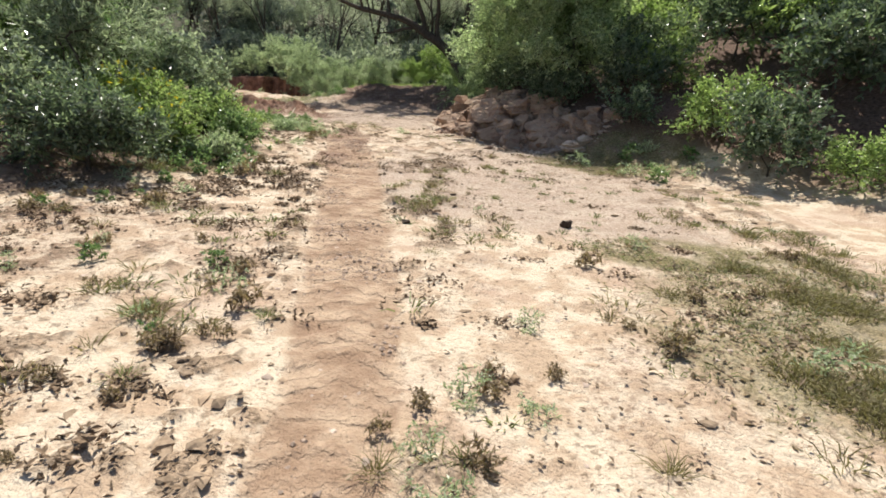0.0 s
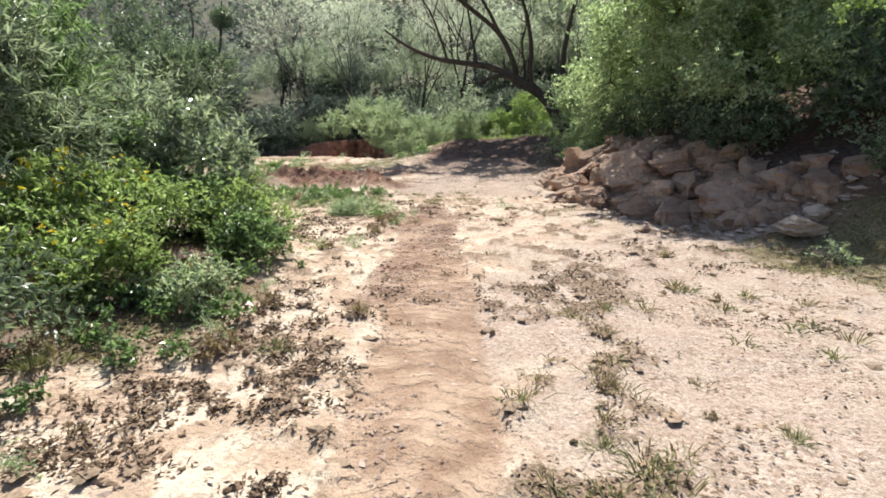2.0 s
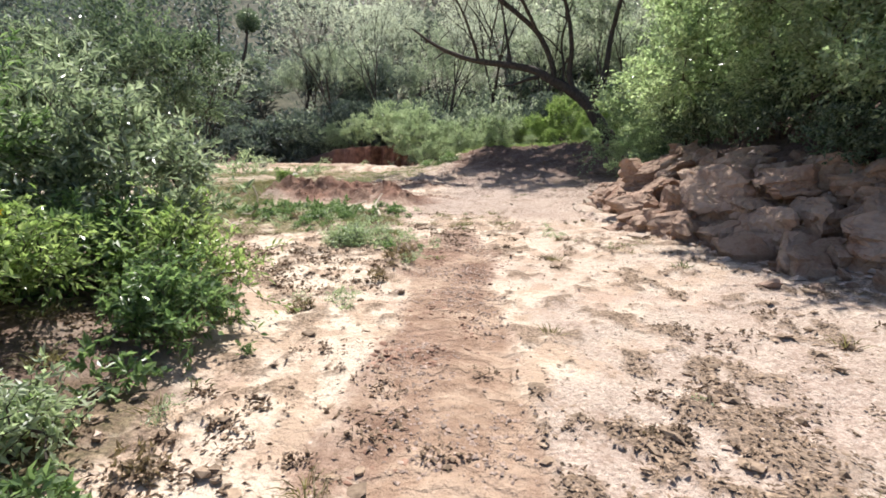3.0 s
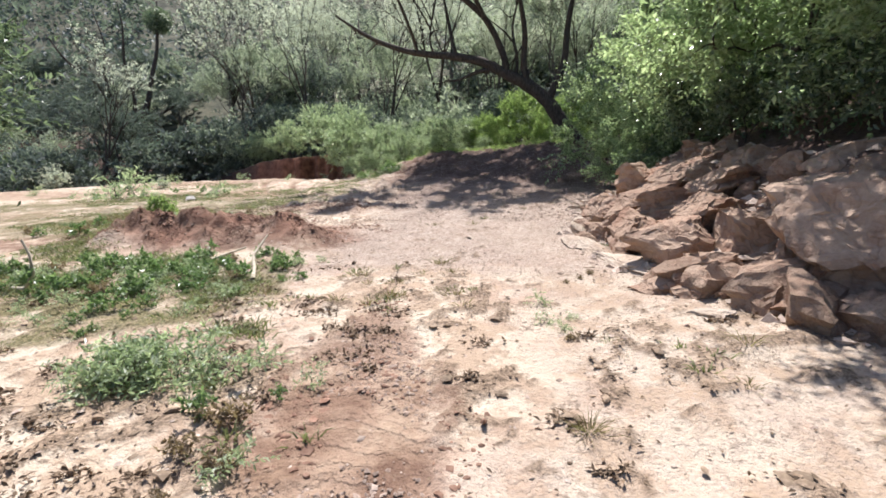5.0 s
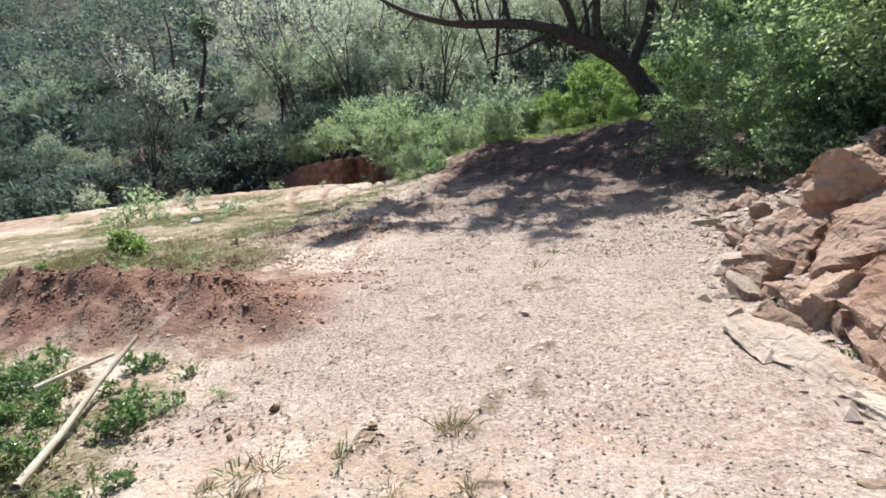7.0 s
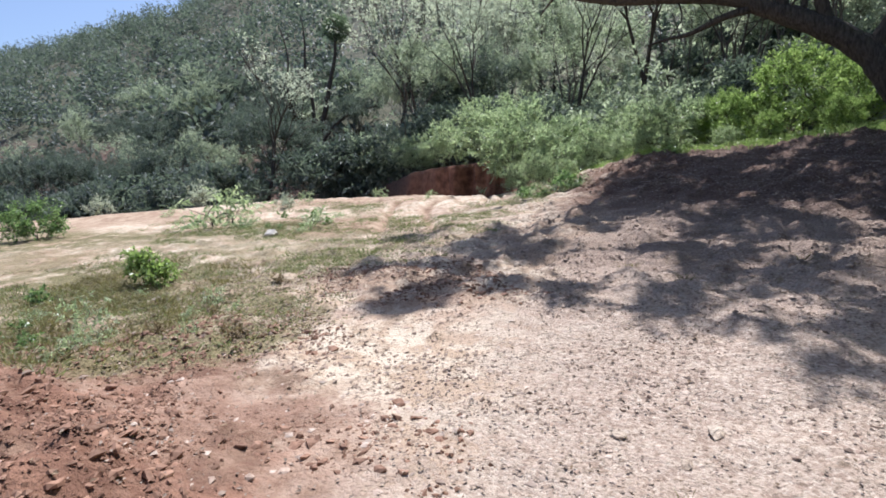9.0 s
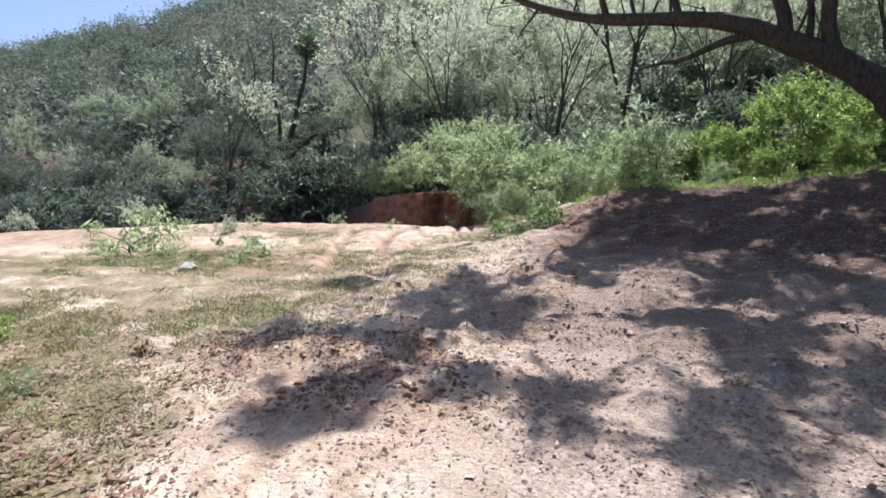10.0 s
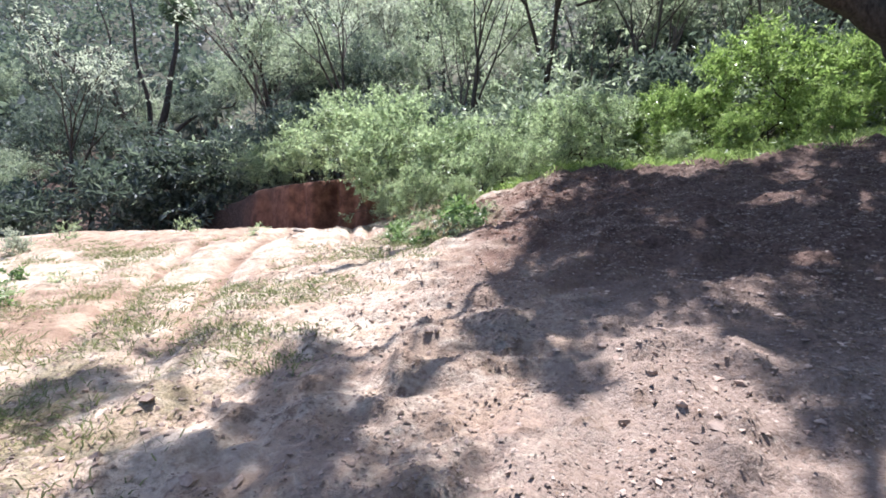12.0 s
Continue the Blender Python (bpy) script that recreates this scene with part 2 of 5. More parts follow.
    second = bump_node(n, l, bsdf, speck, 0.75, 0.02, first)
    third = bump_node(n, l, bsdf, tread, 0.65, 0.018, second)
    bump_node(n, l, bsdf, grit, 0.45, 0.005, third)
    return m


SAND_PALE, SAND_TAN, SAND_PINK = (0.645, 0.54, 0.405), (0.47, 0.35, 0.24), (0.48, 0.345, 0.26)


def leaf_material(name, dark, light, gloss=0.4, through_light=0.4):
    m, n, l, bsdf = material(name, gloss)
    bsdf.inputs["Specular IOR Level"].default_value = 0.5
    rnd = n.new("ShaderNodeNewGeometry").outputs["Random Per Island"]
    c = ramp_node(n, l, rnd, ((0.0, dark), (0.6, tuple((a + b) / 2 for a, b in zip(dark, light))), (1.0, light)))
    l.new(c, bsdf.inputs["Base Color"])
    tr = n.new("ShaderNodeBsdfTranslucent")
    l.new(mix_node(n, l, 1.0, c, (1.25, 1.38, 0.98), "MULTIPLY"), tr.inputs["Color"])
    mx = n.new("ShaderNodeMixShader")
    mx.inputs[0].default_value = through_light
    l.new(bsdf.outputs[0], mx.inputs[1])
    l.new(tr.outputs[0], mx.inputs[2])
    l.new(mx.outputs[0], n["Material Output"].inputs["Surface"])
    return m


def bark_material(name, a, b):
    m, n, l, bsdf = material(name, 0.9)
    pos = n.new("ShaderNodeTexCoord").outputs["Object"]
    mp = n.new("ShaderNodeMapping")
    mp.inputs["Scale"].default_value = (1, 1, 0.25)
    l.new(pos, mp.inputs["Vector"])
    f = noise_node(n, l, mp.outputs[0], 22, 5, 0.7)
    l.new(mix_node(n, l, band(n, l, f, 0.35, 0.65), a, b), bsdf.inputs["Base Color"])
    bump_node(n, l, bsdf, f, 0.8, 0.02)
    return m


def rock_material(name, a, b, c2):
    m, n, l, bsdf = material(name, 0.88)
    tc = n.new("ShaderNodeTexCoord").outputs["Object"]
    rnd = n.new("ShaderNodeObjectInfo").outputs["Random"]
    mp = n.new("ShaderNodeMapping")
    mp.inputs["Scale"].default_value = (1, 1, 4.5)
    l.new(tc, mp.inputs["Vector"])
    strata = noise_node(n, l, mp.outputs[0], 3.0, 5, 0.6)
    blotch = noise_node(n, l, tc, 2.2, 5, 0.65)
    fine = noise_node(n, l, tc, 26, 5, 0.7)
    c = mix_node(n, l, times(n, l, times(n, l, band(n, l, strata, 0.30, 0.70), 0.45), times(n, l, band(n, l, noise_node(n, l, tc, 5.5, 5, 0.7), 0.3, 0.7), 0.55), "ADD"), a, b)
    c = mix_node(n, l, times(n, l, band(n, l, blotch, 0.45, 0.64), 0.75), c, c2)
    c = mix_node(n, l, 0.5, c, mix_node(n, l, band(n, l, fine, 0.3, 0.7), (0.6, 0.57, 0.55), (1.0, 1.0, 1.0)), "MULTIPLY")
    c = mix_node(n, l, 1.0, c, mix_node(n, l, rnd, (0.78, 0.74, 0.70), (1.1, 1.08, 1.05)), "MULTIPLY")
    crack = ramp_node(n, l, noise_node(n, l, tc, 3.1, 3, 0.55), ((0.475, (1, 1, 1)), (0.497, (0.36, 0.31, 0.28)), (0.52, (1, 1, 1))))
    c = mix_node(n, l, 0.3, c, crack, "MULTIPLY")
    l.new(c, bsdf.inputs["Base Color"])
    first = bump_node(n, l, bsdf, crack, 0.35, 0.03)
    first = bump_node(n, l, bsdf, strata, 0.25, 0.04, first)
    second = bump_node(n, l, bsdf, noise_node(n, l, tc, 9, 5, 0.7), 0.7, 0.05, first)
    bump_node(n, l, bsdf, fine, 0.6, 0.015, second)
    return m


def plain_material(name, a, b, scale=30, rough=0.85):
    m, n, l, bsdf = material(name, rough)
    pos = n.new("ShaderNodeTexCoord").outputs["Object"]
    rnd = n.new("ShaderNodeNewGeometry").outputs["Random Per Island"]
    f = noise_node(n, l, pos, scale, 4)
    c = mix_node(n, l, band(n, l, f, 0.3, 0.7), a, b)
    l.new(mix_node(n, l, 1.0, c, mix_node(n, l, rnd, (0.6, 0.6, 0.6), (1.15, 1.15, 1.15)), "MULTIPLY"), bsdf.inputs["Base Color"])
    return m


GROUND = ground_material()
ROCK = rock_material("ochre_sandstone", (0.37, 0.255, 0.18), (0.50, 0.39, 0.295), (0.30, 0.17, 0.11))
PALE_ROCK = rock_material("pale_sandstone", (0.50, 0.42, 0.33), (0.64, 0.56, 0.46), (0.42, 0.31, 0.22))
BARK = bark_material("grey_brown_bark", (0.035, 0.028, 0.022), (0.11, 0.09, 0.07))
TWIG_BARK = bark_material("grey_twig_bark", (0.085, 0.07, 0.058), (0.21, 0.18, 0.15))
PALE_BARK = bark_material("pale_bark", (0.10, 0.085, 0.065), (0.26, 0.22, 0.17))
GREY_LEAF = leaf_material("grey_green_leaf", (0.13, 0.17, 0.11), (0.42, 0.46, 0.35), 0.22, 0.46)
GREEN_LEAF = leaf_material("green_leaf", (0.08, 0.135, 0.055), (0.28, 0.37, 0.17), 0.27, 0.48)
LIME_LEAF = leaf_material("bright_green_leaf", (0.13, 0.195, 0.055), (0.42, 0.50, 0.215), 0.3, 0.5)
DARK_LEAF = leaf_material("dark_green_leaf", (0.06, 0.088, 0.055), (0.22, 0.27, 0.18), 0.26, 0.44)
SAGE_LEAF = leaf_material("sage_leaf", (0.20, 0.25, 0.15), (0.55, 0.60, 0.43), 0.34, 0.5)
# dusty foliage, paled further so that the colour carries the haze
WILLOW_LEAF = leaf_material("dusty_hazy_leaf", (0.20, 0.23, 0.185), (0.47, 0.49, 0.42), 0.45, 0.55)
BANK_LEAF = leaf_material("pale_green_leaf", (0.17, 0.22, 0.12), (0.50, 0.57, 0.37), 0.24, 0.60)
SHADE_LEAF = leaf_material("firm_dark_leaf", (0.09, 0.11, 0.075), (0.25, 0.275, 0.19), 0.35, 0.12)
# bluish tint put in for the haze over the woods
HILL_LEAF = leaf_material("dull_blue_green_leaf", (0.07, 0.09, 0.082), (0.19, 0.22, 0.19), 0.6, 0.38)
# dry leaves, lightened to stand in for haze and glare over the woods
DRY_HAZE_LEAF = leaf_material("dry_hazy_leaf", (0.32, 0.325, 0.305), (0.55, 0.55, 0.515), 0.62, 0.6)
STRAW = leaf_material("dry_grass_blade", (0.12, 0.10, 0.045), (0.30, 0.26, 0.12), 0.6, 0.35)
GRASS = leaf_material("green_grass_blade", (0.11, 0.125, 0.055), (0.28, 0.29, 0.14), 0.5, 0.4)
WITHERED = leaf_material("withered_leaf", (0.15, 0.11, 0.07), (0.36, 0.27, 0.17), 0.7, 0.35)
YELLOW = leaf_material("yellow_petal", (0.55, 0.42, 0.02), (0.75, 0.62, 0.05), 0.6, 0.4)
PEBBLE = plain_material("loose_pebble", (0.32, 0.235, 0.18), (0.56, 0.46, 0.37))
CLOD = plain_material("red_clod", (0.18, 0.095, 0.06), (0.35, 0.215, 0.145))
FLAKE = plain_material("grey_dead_leaf", (0.17, 0.125, 0.09), (0.43, 0.345, 0.27))
CRUMBS = plain_material("dry_soil_crumb", (0.26, 0.18, 0.13), (0.46, 0.36, 0.28))
CURL = plain_material("dried_mud_flake", (0.18, 0.125, 0.08), (0.40, 0.30, 0.20))
CRUMB = plain_material("dead_leaf_crumb", (0.11, 0.075, 0.045), (0.31, 0.22, 0.14))
PALE_STONE = plain_material("whitish_stone", (0.50, 0.46, 0.40), (0.70, 0.66, 0.58), 12)
DARK_STONE = plain_material("dark_stone", (0.045, 0.03, 0.022), (0.10, 0.07, 0.05), 20)
STICK = plain_material("bleached_stick", (0.42, 0.36, 0.26), (0.62, 0.55, 0.42), 14)


# ---- meshes from arrays ----
def mesh_of(name, verts, faces, mat, smooth=False):
    verts, faces = np.asarray(verts, np.float32), np.asarray(faces, np.int32)
    me = bpy.data.meshes.new(name)
    me.vertices.add(len(verts))
    me.vertices.foreach_set("co", verts.ravel())
    k = faces.shape[1]
    me.loops.add(faces.size)
    me.loops.foreach_set("vertex_index", faces.ravel())
    me.polygons.add(len(faces))
    me.polygons.foreach_set("loop_start", np.arange(0, faces.size, k, dtype=np.int32))
    me.polygons.foreach_set("use_smooth", np.full(len(faces), smooth))
    me.update(calc_edges=True)
    me.validate()
    me.materials.append(mat)
    return me


def part(name, verts, faces, mat, parent=None, label="", smooth=False):
    ob = new(name, mesh_of(name, verts, faces, mat, smooth))
    ob.parent = parent
    if label:
        ob["label"] = label
    return ob


def tubes(paths, sides=6):
    """Tapered tubes along (points, radii)."""
    vs, fs, base = [], [], 0
    ang = np.arange(sides) / sides * 2 * math.pi
    for pts, rad in paths:
        pts, rad = np.asarray(pts, float), np.asarray(rad, float)
        d = np.gradient(pts, axis=0)
        d /= np.linalg.norm(d, axis=1)[:, None] + 1e-9
        up = np.array([0.31, 0.17, 0.93]) if abs(d[0][2]) < 0.8 else np.array([1.0, 0.2, 0.1])
        u = np.cross(d, up)
        u /= np.linalg.norm(u, axis=1)[:, None] + 1e-9
        v = np.cross(d, u)
        ring = pts[:, None] + rad[:, None, None] * (np.cos(ang)[None, :, None] * u[:, None] + np.sin(ang)[None, :, None] * v[:, None])
        vs.append(ring.reshape(-1, 3))
        n = len(pts)
        i, j = np.meshgrid(np.arange(n - 1), np.arange(sides), indexing="ij")
        a, b = base + i * sides + j, base + i * sides + (j + 1) % sides
        fs.append(np.stack([a, b, b + sides, a + sides], -1).reshape(-1, 4))
        base += n * sides
    return np.concatenate(vs), np.concatenate(fs)


def leaves(rng, points, out, length, width, droop=0.2, spread=1.0, tilt=0.75):
    """Folded leaf blades at points; out: the way each one grows."""
    n = len(points)
    d = out + spread * rng.normal(0, 1, (n, 3))
    d[:, 2] -= droop
    d /= np.linalg.norm(d, axis=1)[:, None] + 1e-9
    r = rng.normal(0, tilt, (n, 3)) + np.array([0, 0, 0.85])
    s = np.cross(d, r)
    s /= np.linalg.norm(s, axis=1)[:, None] + 1e-9
    up = np.cross(s, d)
    ln = length * rng.uniform(0.6, 1.3, (n, 1))
    wd = width * rng.uniform(0.7, 1.3, (n, 1))
    v = np.stack([points, points + d * ln * 0.45 + s * wd * 0.5 + up * wd * 0.15, points + d * ln - up * ln * 0.12,
                  points + d * ln * 0.45 - s * wd * 0.5 + up * wd * 0.15], 1).reshape(-1, 3)
    k = np.arange(n)[:, None] * 4
    return v, np.concatenate([k + np.array([[0, 1, 2]]), k + np.array([[0, 2, 3]])], 0)


def branching(rng, roots, targets, wander=0.08, tip=0.006, power=2.4):
    """Limbs that reach every target from the root line; thickness adds up towards the root."""
    nodes = [np.array(p, float) for p in roots]
    parent = list(range(-1, len(roots) - 1))
    origin = nodes[0]
    for t in sorted(targets, key=lambda p: np.linalg.norm(p - origin)):
        arr = np.array(nodes)
        dist = np.linalg.norm(arr - t, axis=1) + 0.35 * np.linalg.norm(arr - origin, axis=1) + 1.2 * np.maximum(arr[:, 2] - t[2], 0)
        k = int(np.argmin(dist))
        a, last = nodes[k], k
        gap = np.linalg.norm(t - a)
        steps = max(2, min(6, int(gap / 0.25)))
        bow = rng.normal(0, wander, 3) * gap + np.array([0, 0, 0.10 * gap])
        for i in range(1, steps + 1):
            f = i / steps
            nodes.append(a + (t - a) * f + bow * math.sin(f * math.pi) + rng.normal(0, 0.25 * wander * gap, 3) * (i < steps))
            parent.append(last)
            last = len(nodes) - 1
    r = np.zeros(len(nodes))
    kids = [[] for _ in nodes]
    for i in range(len(nodes) - 1, -1, -1):
        r[i] = max(r[i], tip ** power)
        if parent[i] >= 0:
            r[parent[i]] += r[i]
            kids[parent[i]].append(i)
    r = r ** (1 / power)
    paths, todo = [], [(0, None)]
    while todo:
        start, before = todo.pop()
        line = [start] if before is None else [before, start]
        while kids[line[-1]]:
            nxt = max(kids[line[-1]], key=lambda q: r[q])
            todo += [(q, line[-1]) for q in kids[line[-1]] if q != nxt]
            line.append(nxt)
        if len(line) > 1:
            rad = np.array([r[i] for i in line])
            if before is not None:
                rad[0] = rad[1]
            paths.append((np.array([nodes[i] for i in line]), rad))
    return paths


def forked(rng, h, spread, r, levels=5, trunk=0.28, stems=3, lift=0.10):
    """Limbs that fork again and again, upright and nearly straight, each pair thinner than the last."""
    paths, ends = [], []

    def grow(p, d, length, radius, level):
        n = 4
        pts, rad = [p], [radius]
        bend = rng.normal(0, 0.10, 3) + np.array([0, 0, lift])
        for i in range(1, n + 1):
            d = d + bend / n * 1.6
            d = d / np.linalg.norm(d)
            p = p + d * length / n
            pts.append(p)
            rad.append(radius * (1 - 0.3 * i / n))
        paths.append((np.array(pts), np.array(rad)))
        if level >= levels - 2:
            ends.append(p)
            ends.append(pts[2])
        if level >= levels:
            return
        kids = 3 if rng.random() < (0.75 if level == 0 else 0.3) else 2
        if level == 0:
            kids = stems
        turn = rng.uniform(0, 2 * math.pi)
        side = np.cross(d, np.array([0.37, 0.71, 0.2]))
        side /= np.linalg.norm(side)
        other = np.cross(d, side)
        for k in range(kids):
            a = turn + 2 * math.pi * k / kids + rng.normal(0, 0.35)
            lean = spread * rng.uniform(0.55, 1.25) * (0.75 if level == 0 else 1)
            way = d * math.cos(lean) + (side * math.cos(a) + other * math.sin(a)) * math.sin(lean)
            grow(p, way, length * rng.uniform(0.62, 0.85) * (1.0 if level else 0.95), max(rad[-1] * rng.uniform(0.62, 0.85), 0.012), level + 1)

    grow(np.array([0.0, 0.0, -0.3]), np.array([rng.normal(0, 0.10), rng.normal(0, 0.10), 1.0]), trunk * h, r, 0)
    return paths, ends, (0, 0, 0.5 * h)


def lumpy_points(rng, count, centre, radii, seed, hollow=0.45, low=-1.0):
    """Clump centres in an uneven, gappy ellipsoid."""
    made = []
    while len(made) < count:
        d = rng.normal(0, 1, 3)
        d /= np.linalg.norm(d)
        if d[2] < low:
            continue
        q = Vector(d * 1.6 + seed)
        reach = 0.80 + 0.62 * noise.noise(q) + 0.35 * noise.noise(q * 2.7)
        if noise.noise(q * 1.9 + Vector((7, 3, 1))) < -0.22:
            continue
        made.append(np.array(centre) + d * np.array(radii) * reach * rng.uniform(hollow, 1.0) ** 0.6)
    return made


def plant(name, label, category, seed, roots, blobs, leaf, count, bark=BARK, mat=GREEN_LEAF, clump=0.16, droop=0.2, tip=0.006, flowers=0, sides=5, extra=(), group="", twigs=True, wander=0.08, skeleton=None):
    """A shrub or tree: an empty at its foot with trunk and crown under it. blobs: (clumps, centre, radii); skeleton: limbs, their ends and the crown's middle."""
    rng = np.random.default_rng(seed)
    thing = tagged(new(name), label, category, group)
    targets, mids = [], []
    for k, (n, centre, radii) in enumerate(blobs):
        targets += lumpy_points(rng, n, centre, radii, seed * 3.1 + k, low=-0.75)
        mids += [np.array(centre) - np.array((0, 0, 0.3 * radii[2]))] * n
    if skeleton:
        paths, targets, middle = skeleton(rng)
        mids = [np.array(middle)] * len(targets)
    else:
        paths = branching(rng, roots, targets, wander, tip)
    mids = np.array(mids)
    paths = paths + list(extra)
    tg = np.array(targets)
    per = 11
    n = max(count // per, 8)
    pick = rng.integers(0, len(tg), n)
    size = (clump * rng.uniform(0.5, 1.5, len(tg)))[pick][:, None]
    way = (tg[pick] - mids[pick]) * 0.75 + np.array([0, 0, 0.45 - 0.5 * droop]) + rng.normal(0, 0.55, (n, 3))
    way /= np.linalg.norm(way, axis=1)[:, None] + 1e-6
    start = tg[pick] + rng.normal(0, 0.45, (n, 3)) * size
    run = size * rng.uniform(0.7, 2.3, (n, 1))
    u = np.linspace(0.1, 1.0, per)[None, :, None]
    sag = np.array([0, 0, -1.0]) * (0.15 + 0.5 * droop)
    pts = (start[:, None] + way[:, None] * run[:, None] * u + sag * run[:, None] * u * u + rng.normal(0, 0.05, (n, per, 3)) * size[:, None]).reshape(-1, 3)
    out = np.repeat(way * 0.7, per, 0)
    v, f = leaves(rng, pts, out, *leaf, droop=droop, spread=0.65)
    part("crown", v, f, mat, thing)
    # twigs, three-sided and thin
    side = np.cross(way, np.array([0.3, 0.5, 0.8]))
    side /= np.linalg.norm(side, axis=1)[:, None] + 1e-6
    other = np.cross(way, side)
    thick = tip * 0.6
    ends = start + way * run + sag * run
    tw = np.concatenate([start[:, None] + thick * np.stack([side, -0.5 * side + 0.87 * other, -0.5 * side - 0.87 * other], 1), ends[:, None] + 0.35 * thick * np.stack([side, -0.5 * side + 0.87 * other, -0.5 * side - 0.87 * other], 1)], 1).reshape(-1, 3)
    k = np.arange(n)[:, None] * 6
    tf = np.concatenate([k + [[0, 1, 4, 3]], k + [[1, 2, 5, 4]], k + [[2, 0, 3, 5]]], 0)
    v, f = tubes(paths, sides)
    if twigs:
        v, f = np.concatenate([v, tw]), np.concatenate([f, tf + len(v)])
    part("trunk", v, f, bark, thing, smooth=True)
    if flowers:
        top = tg[np.argsort(-tg[:, 2] + rng.normal(0, 0.25, len(tg)))[:max(4, len(tg) // 3)]]
        p = top[rng.integers(0, len(top), flowers)] + rng.normal(0, clump * 0.7, (flowers, 3)) + np.array([0, 0, clump * 0.8])
        p = np.repeat(p, 5, 0)
        v, f = leaves(rng, p, np.tile(np.array([[0, 0, 0.5]]), (len(p), 1)), 0.035, 0.03, droop=0, spread=0.9)
        tagged(part("blossom", v, f, YELLOW, thing, "small yellow flowers"), kind="stuff")
    return thing


def put(thing, x, y, turn=0.0, size=1.0, sink=0.03):
    thing.matrix_basis = Matrix.Translation((x, y, height_at(x, y) - sink)) @ Matrix.Rotation(radians(turn), 4, "Z")
    thing.scale = (size, size, size)
    return thing


def put_copy(thing, x, y, turn=0.0, size=1.0, sink=0.03):
    c = copy_thing(thing, Matrix.Identity(4))
    return put(c, x, y, turn, size, sink)


# ---- ground, one sheet out to the hills ----
def axis(fine_lo, fine_hi, step_size, lo, hi):
    mid = np.arange(fine_lo, fine_hi, step_size)
    def out(span):
        n = 46
        q = np.linspace(0, 1, n + 1)[1:]
        k = 9.0
        return span * (np.exp(k * q) - 1) / (np.exp(k) - 1) + q * 0.15 * n * (1 - q)
    return np.concatenate([fine_lo - np.sort(out(fine_lo - lo))[::-1], mid, mid[-1] + np.sort(out(hi - mid[-1]))])


def build_ground():
    xs = axis(-13.0, 3.4, 0.06, -900, 900)
    ys = axis(0.0, 36.5, 0.05, -700, 1400)
    X, Y = np.meshgrid(xs, ys)
    Z = height(X, Y)
    ny, nx = X.shape
    v = np.stack([X, Y, Z], -1).reshape(-1, 3)
    i, j = np.meshgrid(np.arange(ny - 1), np.arange(nx - 1), indexing="ij")
    a = (i * nx + j).ravel()
    me = mesh_of("ground", v, np.stack([a, a + 1, a + nx + 1, a + nx], -1), GROUND, True)
    x, y = X.ravel(), Y.ravel()
    zones = {"crust": crust(x, y), "along": np.clip(y + 0.5 * np.abs(track_mask(x, y)[1]), -40, 60)}
    zones["track"] = np.maximum(track_mask(x, y)[0], second_tracks(x, y))
    wob = 0.5 * fbm(x, y, 1.1, 41) + 0.25 * fbm(x, y, 0.35, 42)
    def spot(cx, cy, rx, ry):
        return 1 - step(0.7, 1.25, np.sqrt(((x - cx) / rx) ** 2 + ((y - cy) / ry) ** 2) + 0.6 * wob)
    zones["gravel"] = np.maximum(0.85 * np.maximum(step(13.0, 15.5, y + wob) * step(-5.5, -3.6, x + wob), 0.6 * step(8.0, 11.5, y + 2 * wob) * step(-2.2, -1.2, x + wob)) * (1 - step(0.5, 1.5, x - bank_line(y))), 0.75 * spot(1.2, 8.0, 2.6, 4.0))
    red = 0.5 * spot(-3.2, 3.6, 1.3, 1.3)
    for s in ((-2.0, 9.8, 0.3, 2.8), (-2.55, 12.0, 0.45, 1.6), (-6.6, 17.5, 1.8, 1.0), (-5.6, 16.4, 1.9, 1.0), (-5.8, 20.2, 1.7, 0.9), (-8.5, 16.8, 2.5, 1.0), (-6.0, 29.0, 1.0, 0.9)):
        red = np.maximum(red, (0.72 if s[0] > -3 else 0.6 if s[1] > 20 else 0.95) * spot(*s))
    red = np.maximum(red, 0.45 * spot(1.4, 1.8, 0.8, 1.0))
    red = np.maximum(red, 0.42 * step(17.5, 20.5, y + wob) * step(-9.0, -7.2, x + wob) * (1 - step(30, 31, y)))
    red = np.maximum(red, 0.5 * second_tracks(x, y))
    slope = step(0.25, 0.9, x - bank_line(y)) * step(9, 11, y) * (1 - step(24, 27, y))
    cutx = step(31.5, 33.0, y) * (1 - step(35.5, 37.5, y)) * step(-20, -17, x) * (1 - step(-10, -8.5, x))
    ramp = step(23.5, 26.5, y + wob) * (1 - step(29.8, 30.8, y + wob)) * step(-6.8, -5.4, x)
    zones["clay"] = np.maximum.reduce([cutx, 0.62 * spot(-6.2, 16.5, 2.6, 0.7), 0.55 * spot(-5.4, 17.0, 1.3, 0.9)])
    zones["red"] = np.maximum.reduce([red, slope, ramp])
    turf = 0.72 * spot(2.9, 2.9, 1.7, 1.9)
